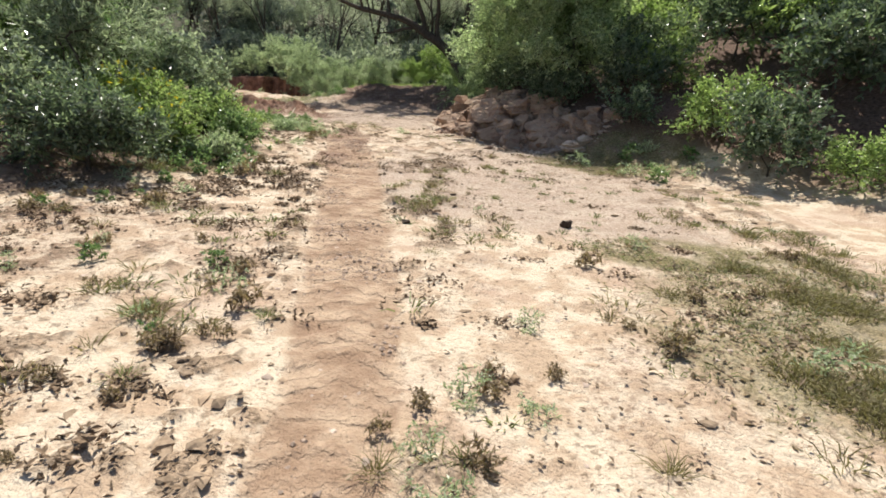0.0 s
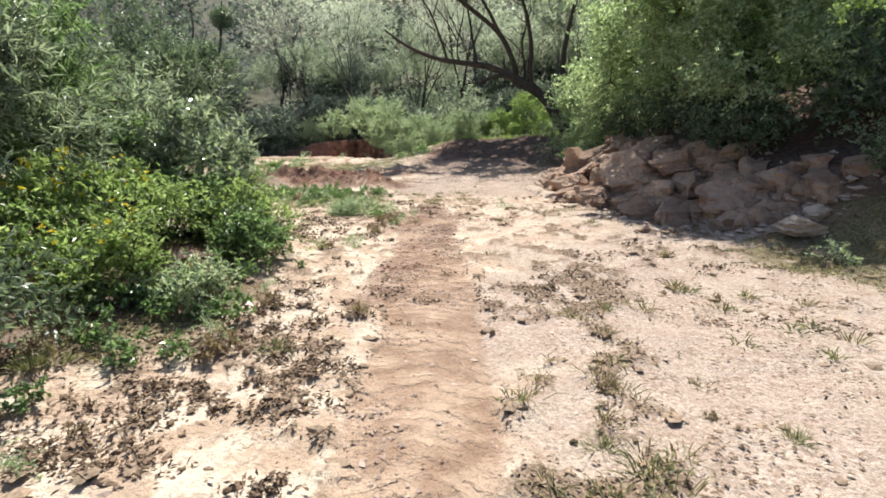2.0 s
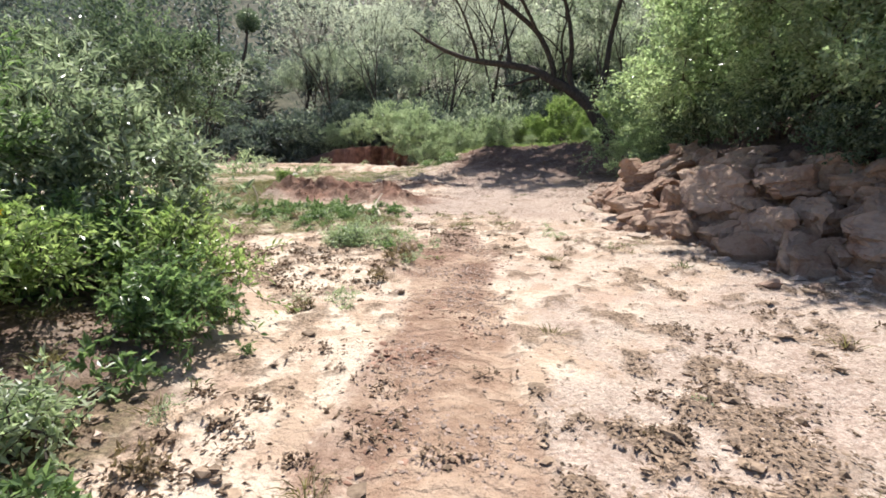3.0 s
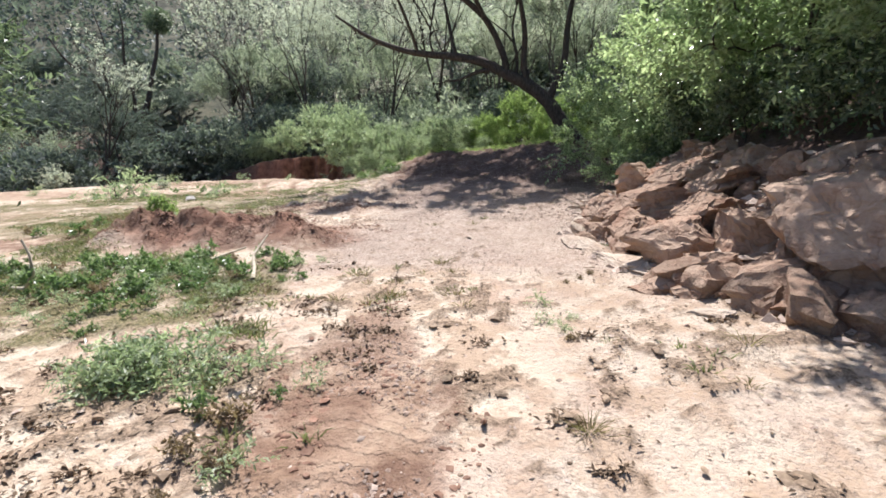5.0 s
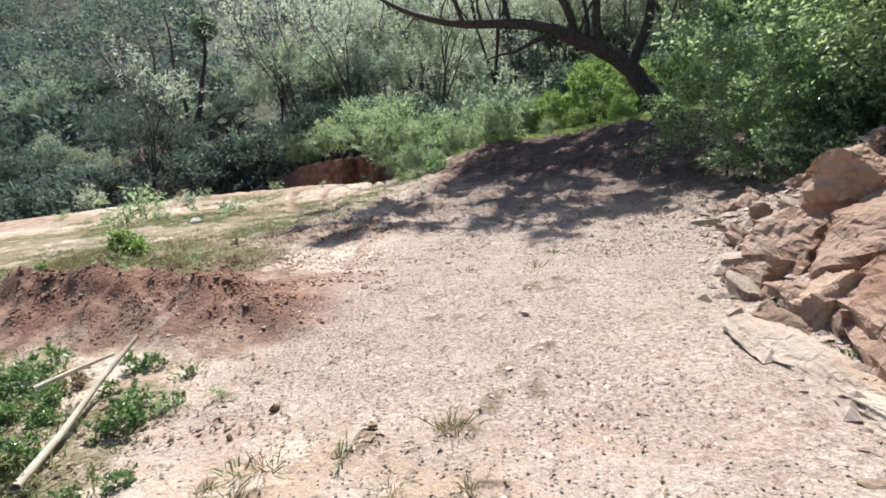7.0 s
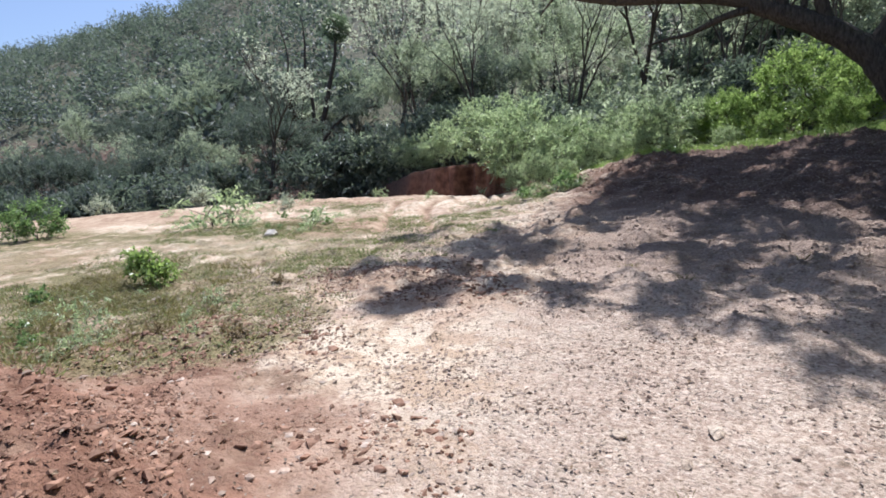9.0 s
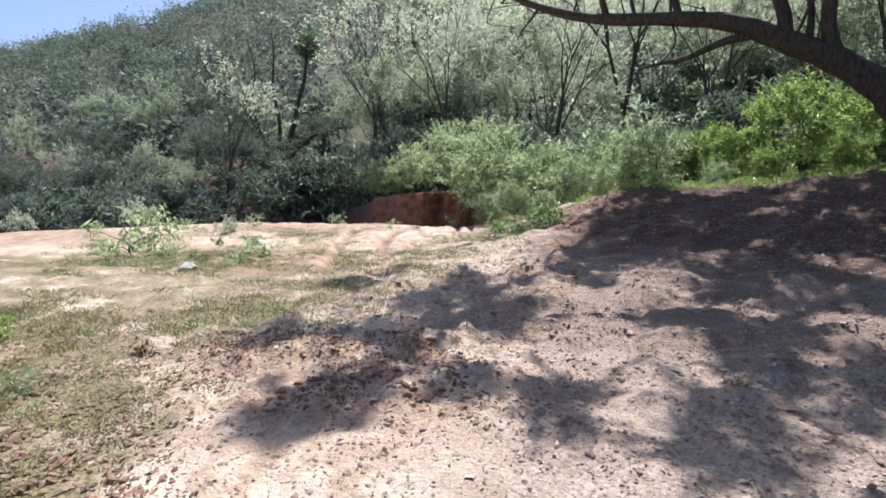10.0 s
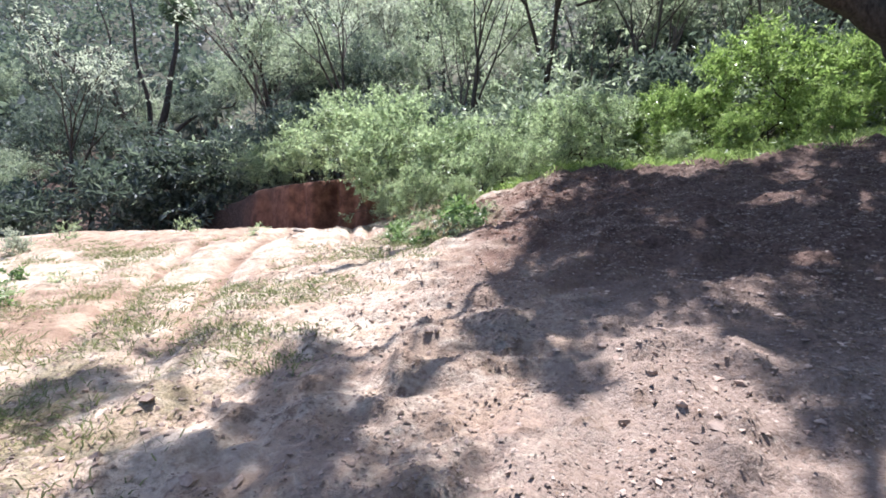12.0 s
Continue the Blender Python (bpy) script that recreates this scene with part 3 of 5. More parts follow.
    for s in ((-12.0, 24.0, 2.2, 0.9), (-10.5, 19.3, 2.6, 1.2), (-7.4, 18.4, 1.6, 1.5), (-4.8, 13.7, 1.0, 1.3), (-3.5, 7.0, 0.5, 0.9), (-6.5, 27.8, 0.9, 0.9), (-7.0, 13.3, 2.2, 1.4), (-7.3, 28.8, 1.0, 1.1), (3.0, 9.6, 1.5, 1.1), (-18, 22, 4, 1.5), (2.1, 4.3, 0.9, 0.5)):
        turf = np.maximum(turf, spot(*s))
    turf = np.maximum(turf, 0.85 * step(48, 58, y))
    turf = np.maximum(turf, np.where(x > -8.5, 0.85, 0.72) * step(15.5, 17.5, y + wob) * (1 - step(-7.4, -5.8, x + wob)) * (1 - 0.4 * step(22.5, 24.5, y + wob)) * (1 - step(27.5, 29.5, y + wob)) * step(-30, -27, x)) * (1 - second_tracks(x, y))
    turf = np.maximum(turf, 0.85 * np.maximum(1 - step(-13.5, -10.5, x + 2 * wob), step(6.5, 8.0, x + wob)) * (1 - step(15, 17, y + wob)))
    # dark litter below the leaning tree, with part of its shade put into the colour
    litter_shade = step(22.8, 27.0, y + 1.5 * wob + 0.5 * (x + 5)) * (1 - step(30.4, 31.2, y + wob)) * step(-6.6, -4.4, x + wob)
    terrace = step(30.2, 31.0, y + 1.7 * wob) * step(-8.2, -7.0, x) * (1 - step(36, 40, y))
    zones["tan"] = 0.85 * (1 - step(-9.2, -7.4, x + wob)) * step(17, 20, y) * step(-0.5, 0.3, fbm(x, y, 2.4, 43))
    zones["turf"] = np.maximum(turf, terrace)
    # woodland soil; on the bank slope its dark tone also deepens the shade
    forest = np.maximum.reduce([step(33.5, 36, y) * (1 - 0.3 * step(46, 54, y) * step(-45, -25, x)) * (1 - terrace), step(0.9, 1.9, x - bank_line(y) + 0.5 * wob), (1 - step(-30, -26, x)), 0.9 * spot(-5.6, 7.0, 2.3, 2.6), step(0.5, 2.0, y - np.interp(x, RIM_X, RIM_Y)) * (1 - step(-18, -16, x))])
    # half-strength darkening is painted where the crown's shade falls
    zones["humus_shade"] = np.clip(np.maximum(forest, np.maximum(0.9 * litter_shade, 0.5 * step(19.6, 22, y + wob) * step(-7.4, -5.2, x + wob) * (1 - step(30.4, 31.2, y)))), 0, 1)
    zones["scrub"] = step(44, 50, y + wob)
    zones["humus_shade"] = zones["humus_shade"] * (1 - 0.85 * step(46, 52, y))
    for k, val in zones.items():
        at = me.attributes.new(k, "FLOAT", "POINT")
        at.data.foreach_set("value", val.astype(np.float32))
    return tagged(new("ground", me), "pale sandy track with tyre marks, gravel and thin turf", "ground", kind="structure")


build_ground()


# ---- rocks ----
def rock_mesh(name, seed, size, mat, n=7, strata=0.17, cuts=8):
    """A broken, layered block: a gridded box cut by random planes and roughened bed by bed."""
    rng = np.random.default_rng(seed)
    bm = bmesh.new()
    bmesh.ops.create_cube(bm, size=2.0)
    bmesh.ops.subdivide_edges(bm, edges=bm.edges[:], cuts=n, use_grid_fill=True)
    planes = []
    for k in range(cuts):
        d = np.array([*rng.normal(0, 1, 2), 0.0])
        d = d / np.linalg.norm(d) + np.array([0, 0, rng.uniform(-0.4, 0.4) if k < cuts - 3 else rng.uniform(0.6, 1.5)])
        planes.append((Vector(d / np.linalg.norm(d)), rng.uniform(0.55, 0.95)))
    for v in bm.verts:
        c = v.co.copy()
        for d, far in planes:
            over = c.dot(d) - far
            if over > 0:
                c -= d * over
        bed = math.floor(c.z * 3.2 + noise.noise(Vector((c.x * 0.8 + seed, c.y * 0.8, 0))) * 0.8)
        ledge = noise.noise(Vector((bed * 3.7 + seed, c.x * 0.5, c.y * 0.5)))
        q = c * 1.7 + Vector((seed * 1.3, 0, 0))
        w = 1 + strata * 2.2 * ledge
        c = Vector((c.x * w, c.y * w, c.z)) + Vector((noise.noise(q), noise.noise(q + Vector((9, 0, 0))), noise.noise(q + Vector((0, 9, 0))))) * 0.04
        q2 = q * 3.1
        c += Vector((noise.noise(q2), noise.noise(q2 + Vector((5, 0, 0))), noise.noise(q2 + Vector((0, 5, 0))))) * 0.07
        q3 = q * 8.0
        c += Vector((noise.noise(q3), noise.noise(q3 + Vector((4, 0, 0))), noise.noise(q3 + Vector((0, 4, 0))))) * 0.034
        v.co = Vector((c.x * size[0] / 2, c.y * size[1] / 2, c.z * size[2] / 2))
    me = bpy.data.meshes.new(name)
    bm.to_mesh(me)
    bm.free()
    me.materials.append(mat)
    return me


def build_outcrop():
    thing = tagged(new("rock_outcrop"), "broken ledge of ochre sandstone blocks along the bank", "rock")
    rng = random.Random(5)

    def rock(me, x, y, z, rx, ry, rz, s=1.0):
        ob = new("rock", me)
        ob.parent = thing
        ob.matrix_basis = pose(x, y, z, rx, ry, rz) @ Matrix.Diagonal((s, s, s, 1))
    # x, y, z, size, tilts and turn, pale or not
    slabs = [
        (-0.60, 15.65, 0.10, (0.42, 0.95, 0.2), 0, -10, 18, 1), (-0.36, 15.0, 0.09, (0.46, 0.98, 0.18), 0, -8, 28, 1),
        (-0.14, 14.5, 0.08, (0.4, 0.72, 0.16), 0, -5, 35, 1), (2.4, 10.3, 0.36, (0.42, 0.32, 0.2), 4, -10, 20, 1),
        (2.75, 10.6, 0.45, (0.3, 0.24, 0.16), 0, -8, 60, 1),
    ]
    lower_blocks = [
        (-0.08, 15.5, 0.30, (0.62, 1.15, 0.56), -8, -14, 24, 0), (-0.22, 16.25, 0.24, (0.5, 0.6, 0.4), -6, -8, 5, 0),
        (0.16, 14.55, 0.28, (0.48, 0.62, 0.58), -10, -10, 34, 0), (0.5, 15.1, 0.58, (0.7, 0.75, 0.42), -6, -14, 12, 0),
        (0.72, 14.4, 0.5, (0.6, 0.6, 0.5), 4, -6, 40, 0), (0.42, 15.9, 0.6, (0.75, 0.6, 0.4), -10, -14, -8, 0),
        (0.9, 15.6, 0.85, (0.6, 0.55, 0.4), -10, -14, 30, 0), (-0.2, 13.95, 0.1, (0.5, 0.3, 0.16), 6, -8, 18, 0),
        (0.0, 14.02, 0.22, (0.46, 0.3, 0.18), 8, -10, 10, 0), (0.22, 13.98, 0.33, (0.42, 0.32, 0.2), 8, -12, 14, 0),
    ]
    upper_blocks = [
        (0.05, 13.72, 0.1, (0.44, 0.28, 0.18), 5, -6, 25, 0), (0.42, 13.75, 0.2, (0.4, 0.3, 0.24), 6, -8, -10, 0),
        (1.05, 13.45, 0.62, (0.95, 1.0, 0.85), -4, -12, 25, 0), (1.35, 12.6, 0.38, (0.75, 0.7, 0.6), 4, -8, 50, 0),
        (0.85, 13.0, 0.2, (0.35, 0.3, 0.24), 0, -6, 10, 0), (0.05, 16.6, 0.38, (0.8, 0.75, 0.55), -8, -10, 15, 0),
        (0.65, 16.8, 0.78, (0.7, 1.0, 0.4), -12, -18, 30, 0), (-0.25, 17.3, 0.28, (0.55, 0.5, 0.45), 0, -8, 40, 0),
        (0.4, 17.5, 0.75, (0.6, 0.6, 0.55), -5, -8, 0, 0), (-0.35, 16.3, 0.14, (0.4, 0.5, 0.3), 0, -5, 60, 0),
    ]
    far_blocks = [
        (1.3, 15.9, 1.0, (0.9, 0.8, 0.55), -6, -12, 20, 0), (1.7, 14.9, 1.05, (0.9, 0.9, 0.6), -5, -12, 50, 0),
        (2.2, 11.6, 0.5, (0.9, 0.6, 0.5), 0, -8, 30, 0),
        (1.25, 12.95, 0.42, (0.63, 0.53, 0.54), -4, -6, 20, 0), (1.75, 12.45, 0.55, (0.66, 0.49, 0.54), 4, -8, 40, 0), (2.25, 11.95, 0.62, (0.63, 0.49, 0.47), -5, -6, 15, 0),
        (1.5, 12.0, 0.2, (0.41, 0.33, 0.26), 6, -6, 30, 0), (2.0, 11.45, 0.25, (0.46, 0.33, 0.30), 0, -8, 50, 0), (2.75, 11.65, 0.78, (0.59, 0.53, 0.45), 5, -10, 25, 0),
        (2.65, 11.05, 0.35, (0.53, 0.33, 0.32), -4, -5, 35, 0), (1.65, 13.0, 0.95, (0.59, 0.49, 0.37), -8, -10, 10, 0), (2.35, 12.6, 1.02, (0.66, 0.53, 0.40), -6, -8, 45, 0),
        (3.15, 11.1, 0.72, (0.53, 0.40, 0.36), 0, -8, 15, 0), (1.15, 12.3, 0.12, (0.28, 0.20, 0.16), 4, -6, 60, 0), (0.72, 12.75, 0.1, (0.24, 0.20, 0.14), 0, -4, 20, 0),
    ]
    for k, (x, y, z, s, a, b, c, pale) in enumerate(lower_blocks + upper_blocks + far_blocks + slabs):
        rock(rock_mesh("rock", 20 + k, s, PALE_ROCK if pale else ROCK, n=13), x, y, z, a, b, c, 1.12)
    kinds = [rock_mesh("rock", 60 + k, (1, rng.uniform(0.6, 0.95), rng.uniform(0.5, 0.9)), ROCK, n=4) for k in range(8)]
    pale = [rock_mesh("rock", 80 + k, (1, rng.uniform(0.6, 0.95), rng.uniform(0.3, 0.5)), PALE_ROCK, n=4) for k in range(3)]
    for _ in range(95):
        y = rng.uniform(10.9, 14.0)
        up = rng.uniform(-0.1, 1.7)
        x = float(bank_line(np.array(y))) + up
        s = rng.uniform(0.24, 0.55)
        rock(rng.choice(kinds), x, y, height_at(x, y) + s * rng.uniform(0.05, 0.22), rng.uniform(-12, 8), rng.uniform(-14, 6), rng.uniform(-30, 70), s)
    for _ in range(170):
        y = rng.uniform(11.0, 20.6)
        up = rng.random() ** 1.3 * 2.0
        x = float(bank_line(np.array(y))) - 0.12 + up
        s = rng.uniform(0.10, 0.42) * (1.25 - 0.3 * up / 2) * (0.7 if y > 18 else 1)
        if y < 13.3 and up < 0.5:
            s *= 0.45
        rock(rng.choice(pale if rng.random() < (0.25 if up < 0.3 else 0.06) else kinds), x, y, height_at(x, y) + s * 0.12, rng.uniform(-30, 14), rng.uniform(-28, 14), rng.uniform(0, 360), s)


build_outcrop()


def loose_rock(name, label, x, y, size, mat, seed, turn=0.0):
    ob = tagged(new(name, rock_mesh(name, seed, size, mat, n=3)), label, "stone")
    ob.matrix_basis = pose(x, y, height_at(x, y, True) + size[2] * 0.3, 4, -5, turn)


loose_rock("stone", "dark oblong stone lying on the sand", -0.39, 4.78, (0.09, 0.06, 0.05), DARK_STONE, 1, 5)
loose_rock("stone", "small dark stone lying on the sand", -0.42, 5.9, (0.04, 0.035, 0.03), DARK_STONE, 2)
loose_rock("stone", "round dark stone lying on the sand", 1.27, 5.05, (0.13, 0.11, 0.10), DARK_STONE, 3)
loose_rock("stone", "whitish stone on the turf of the clearing", -11.2, 23.0, (0.33, 0.22, 0.16), PALE_STONE, 4, 20)
for k, (x, y, w) in enumerate(((-3.24, 18.03, 0.085), (-2.83, 18.25, 0.1), (-2.94, 17.95, 0.07), (-3.9, 17.2, 0.09), (-2.2, 16.4, 0.1))):
    loose_rock("stone", "pale flat stone lying among gravel", x, y, (w, w * 0.7, w * 0.35), PALE_ROCK, 11 + k, 40 * k)
loose_rock("stone", "whitish stone beside the turned earth", -8.3, 18.8, (0.24, 0.2, 0.12), PALE_ROCK, 5, 50)
loose_rock("stone", "grey stone lying in front of the ledge", 0.82, 10.95, (0.2, 0.15, 0.11), ROCK, 7, 10)
loose_rock("stone", "small grey stone lying in front of the ledge", 1.15, 10.8, (0.14, 0.11, 0.08), ROCK, 8, 60)
loose_rock("stone", "flat pale stone bedded in the track", -0.08, 13.2, (0.30, 0.16, 0.06), PALE_ROCK, 9, -30)

# ---- the leaning tree over the track ----
LIMB = ((1.2, 29.95, 0.9), (0.62, 29.9, 1.55), (0.05, 29.85, 2.38), (-0.32, 29.85, 2.93), (-1.07, 29.85, 3.55), (-1.98, 29.85, 4.06), (-2.78, 29.85, 4.5), (-3.85, 29.85, 4.76), (-5.65, 29.8, 5.06), (-7.2, 29.7, 5.68), (-8.4, 29.4, 6.5))
LIMB_R = (0.36, 0.32, 0.29, 0.27, 0.25, 0.21, 0.18, 0.155, 0.12, 0.08, 0.04)
BOUGHS = [
    # risers that carry the crown
    ((( -1.0, 29.85, 3.5), (-1.2, 29.8, 4.3), (-1.15, 29.6, 5.4), (-1.4, 29.2, 6.8), (-1.9, 28.6, 8.2)), 0.15, 0.06),
    (((-1.85, 29.85, 4.0), (-2.0, 29.85, 4.8), (-2.7, 29.6, 6.1), (-4.3, 29.1, 7.4), (-5.3, 28.7, 8.1), (-6.3, 27.7, 8.3), (-6.4, 26.5, 8.4), (-6.2, 25.4, 8.6)), 0.14, 0.05),
    (((-0.3, 29.85, 2.9), (0.3, 30.0, 4.2), (0.5, 30.2, 5.8), (0.9, 30.0, 7.6), (1.4, 29.4, 8.8)), 0.17, 0.05),
    (((-3.8, 29.85, 4.75), (-4.0, 30.2, 5.6), (-4.3, 30.8, 7.0), (-4.6, 31.4, 8.4)), 0.09, 0.03),
    (((-5.3, 29.8, 5.0), (-5.5, 29.5, 5.8), (-6.0, 28.8, 7.2), (-6.9, 28.0, 8.4)), 0.08, 0.03),
    (((-4.7, 29.83, 4.9), (-4.8, 29.9, 5.6), (-4.6, 30.0, 6.8)), 0.05, 0.02),
    (((-1.5, 29.85, 3.8), (-1.45, 30.0, 4.6), (-1.6, 30.2, 5.8), (-1.2, 30.4, 7.4)), 0.08, 0.03),
    # the short low branch
    (((-2.5, 29.8, 4.2), (-2.95, 29.8, 4.14), (-3.35, 29.85, 4.02), (-3.75, 29.9, 3.9), (-4.2, 29.8, 3.86), (-4.6, 29.6, 3.75)), 0.10, 0.02),
    (((-1.4, 28.6, 8.0), (-2.4, 27.6, 8.6), (-3.0, 26.4, 8.8), (-3.2, 25.2, 8.9)), 0.08, 0.03),
    (((-2.4, 29.7, 5.6), (-3.4, 28.4, 7.4), (-4.2, 27.3, 8.3), (-4.4, 26.2, 8.6)), 0.09, 0.03),
]


def smooth_line(pts, parts=4):
    """Points along a soft curve through those given."""
    p = np.array(pts, float)
    p = np.concatenate([2 * p[:1] - p[1:2], p, 2 * p[-1:] - p[-2:-1]])
    out = []
    for i in range(1, len(p) - 2):
        for u in np.arange(parts) / parts:
            out.append(0.5 * (2 * p[i] + (p[i + 1] - p[i - 1]) * u + (2 * p[i - 1] - 5 * p[i] + 4 * p[i + 1] - p[i + 2]) * u * u + (3 * p[i] - p[i - 1] - 3 * p[i + 1] + p[i + 2]) * u ** 3))
    return np.array(out + [p[-2]])


def crown_cells(base):
    """Clumps of the high, wide crown, spread over the ground that it shades."""
    cr = np.random.default_rng(8)
    cells = []
    for x in np.arange(-8.3, 4.6, 0.85):
        for y in np.arange(25.25, 34.4, 0.85):
            left = np.interp(y, (25, 26.3, 28.8, 30.3, 34), (-7.2, -7.7, -8.5, -6.2, -5.8))
            bare = 0.26 if y < 26.9 else 0.22 if x < -6.2 else 0.38 if y < 28.8 and x < -5.2 else 0.36 if y < 28.8 else 0.03
            if x < left or cr.random() < bare:
                continue
            cells.append((5 if x < -5.2 or y < 28.8 else 8, np.array((x + cr.normal(0, 0.25), y + cr.normal(0, 0.25), 9.5 + cr.normal(0, 0.3))) - base, (0.5, 0.5, 0.6)))
    return cells


def build_leaning_tree():
    base = np.array([LIMB[0][0], LIMB[0][1], height_at(LIMB[0][0], LIMB[0][1])])
    line = smooth_line(LIMB) - base
    line[0][2] = -0.3
    rad = np.interp(np.linspace(0, 1, len(line)), np.linspace(0, 1, len(LIMB_R)), LIMB_R) * (1 + 0.06 * np.sin(np.arange(len(line)) * 2.1))
    extra = [(line, rad)]
    for pts, a, b in BOUGHS:
        q = smooth_line(pts) - base
        extra.append((q, np.linspace(a, b, len(q))))
    tw = np.random.default_rng(15)
    for line_, _ in extra[:8]:
        for k in range(9 if line_ is line else 4):
            p = line_[tw.integers(len(line_) // 3, len(line_) - 1)]
            way = tw.normal(0, 0.55, 3) + np.array([-0.25, -0.05, tw.choice((0.9, 0.7, -0.35))])
            n = tw.uniform(0.7, 2.2)
            pts = [p, p + way * n * 0.35 + tw.normal(0, 0.06, 3), p + way * n * 0.7 + tw.normal(0, 0.12, 3), p + way * n + tw.normal(0, 0.2, 3) + np.array([0, 0, 0.15])]
            q = smooth_line(pts, 3)
            extra.append((q, np.linspace(tw.uniform(0.02, 0.045), 0.008, len(q))))
    top = [tuple(np.array(p) - base) for p in ((-1.9, 28.6, 8.2), (-2.6, 28.4, 8.4), (-3.4, 28.3, 8.5))]
    return plant("leaning_tree", "leaning dark-barked tree with thin dusty foliage over the track", "tree", 7, top, crown_cells(base),
                 (0.14, 0.066), 165000, mat=SHADE_LEAF, clump=0.22, droop=0.5, tip=0.016, sides=7, extra=extra, twigs=False), base


tree, tree_base = build_leaning_tree()
tree.matrix_basis = Matrix.Translation(tuple(tree_base))

# ---- shrubs at the left of the track ----
def shrub_roots(h):
    return [(0, 0, -0.1), (0.01, 0.0, 0.1 * h), (0.0, 0.02, 0.22 * h)]


def shrub(name, label, seed, w, h, leaf, count, mat, clumps=70, clump=0.16, flowers=0, droop=0.1, low=0.5, bark=BARK, group="", twigs=True):
    return plant(name, label, "shrub", seed, shrub_roots(h), [(clumps, (0, 0, h * low), (w, w * 0.9, h * (1 - low)))], leaf, count, bark, mat, clump, droop, flowers=flowers, group=group, twigs=twigs, sides=5 if twigs else 4)


put(shrub("grey_shrub", "tall grey-green shrub with narrow shiny leaves", 11, 1.35, 2.3, (0.11, 0.026), 12000, GREY_LEAF, 90, 0.22), -6.7, 10.1)
put(shrub("grey_shrub", "wide grey-green shrub with shiny leaves", 12, 1.1, 1.7, (0.11, 0.038), 9000, GREY_LEAF, 80, 0.18), -5.15, 9.6, 40, 0.95)
put(shrub("tall_shrub", "tall leafy shrub with upright stems", 13, 1.3, 3.3, (0.12, 0.03), 12000, GREEN_LEAF, 90, 0.25, low=0.58), -7.0, 8.8)
put(shrub("tall_shrub", "tall thin shrub with long narrow leaves", 14, 0.8, 2.5, (0.13, 0.024), 5000, GREY_LEAF, 45, 0.2, low=0.6), -5.5, 7.6)
put(shrub("flowering_shrub", "low bright green shrub with yellow flowers", 15, 0.75, 0.95, (0.06, 0.028), 7500, LIME_LEAF, 60, 0.13, 60), -4.85, 7.8)
put(shrub("flowering_shrub", "low spreading green shrub with yellow flowers", 16, 0.95, 0.8, (0.06, 0.028), 7500, LIME_LEAF, 60, 0.13, 50), -5.2, 7.0, 70)
put(shrub("flowering_shrub", "small green shrub with a few yellow flowers", 17, 0.55, 0.6, (0.055, 0.026), 4500, LIME_LEAF, 40, 0.11, 26), -4.0, 7.0, 20)
put(shrub("low_shrub", "small dark green shrub at the track's edge", 18, 0.42, 0.62, (0.07, 0.03), 3500, GREEN_LEAF, 34, 0.11), -3.62, 8.45, 0, 0.9)
put(shrub("dark_shrub", "dense dark green shrub casting deep shade", 19, 0.85, 0.95, (0.07, 0.028), 8000, DARK_LEAF, 70, 0.14), -4.15, 5.65)
put(shrub("grey_shrub", "grey-green shrub with glinting leaves among dry twigs", 20, 0.95, 1.4, (0.08, 0.032), 8000, GREY_LEAF, 60, 0.16), -5.5, 5.9, 60)
put(shrub("low_shrub", "small pale green shrub at the track's edge", 22, 0.4, 0.35, (0.05, 0.022), 2600, SAGE_LEAF, 30, 0.09), -3.35, 7.15)
put(shrub("low_shrub", "leafy green shrub beside the clearing", 23, 0.45, 0.75, (0.09, 0.045), 1700, LIME_LEAF, 26, 0.14), -9.3, 19.4, 0.0, 0.68)
put(shrub("low_shrub", "dense bright green low shrub at the foot of tall ones", 25, 0.55, 0.75, (0.07, 0.025), 3600, LIME_LEAF, 40, 0.13, low=0.4), -4.1, 9.0)
put(shrub("low_shrub", "dark leafy low shrub at the foot of tall ones", 26, 0.6, 0.8, (0.08, 0.035), 3600, GREEN_LEAF, 40, 0.14, low=0.4), -4.7, 8.9, 50)
tall = shrub("tall_shrub", "tall leafy shrub standing behind the roadside shrubs", 24, 1.5, 3.0, (0.14, 0.045), 7000, GREEN_LEAF, 70, 0.26, twigs=False)
put(tall, -8.6, 9.5)
put(shrub("tall_shrub", "tall green bushy tree beyond the roadside shrubs", 27, 1.75, 4.3, (0.12, 0.045), 14000, DARK_LEAF, 110, 0.28, low=0.55, twigs=False), -9.6, 14.8)
put_copy(tall, -8.2, 6.6, 80, 1.05)
put_copy(tall, -10.6, 8.0, 190, 1.2)
put_copy(tall, -7.4, 4.2, 250, 0.85)

# ---- trees and shrubs on the bank at the right ----
bank_tree = plant("bank_tree", "small broad-leaved tree overhanging the rock ledge", "tree", 31, [(0, 0, -0.2), (-0.08, 0, 0.35), (-0.2, -0.1, 0.8)],
                  [(75, (-0.45, -0.2, 1.6), (1.75, 1.75, 1.35)), (45, (-0.1, 0, 3.0), (1.6, 1.6, 1.3))], (0.088, 0.05), 16000, mat=BANK_LEAF, clump=0.25, sides=6, group="trees on the bank", twigs=False)
put(bank_tree, 2.05, 16.6)
for x, y, a, z in ((1.75, 19.6, 100, 0.95), (2.55, 14.3, 200, 0.95), (2.75, 12.9, 60, 0.8), (1.9, 18.0, 330, 0.75), (2.15, 13.9, 160, 0.72), (0.8, 23.3, 215, 0.85), (0.95, 21.6, 40, 0.45)):
    put_copy(bank_tree, x, y, a, z)
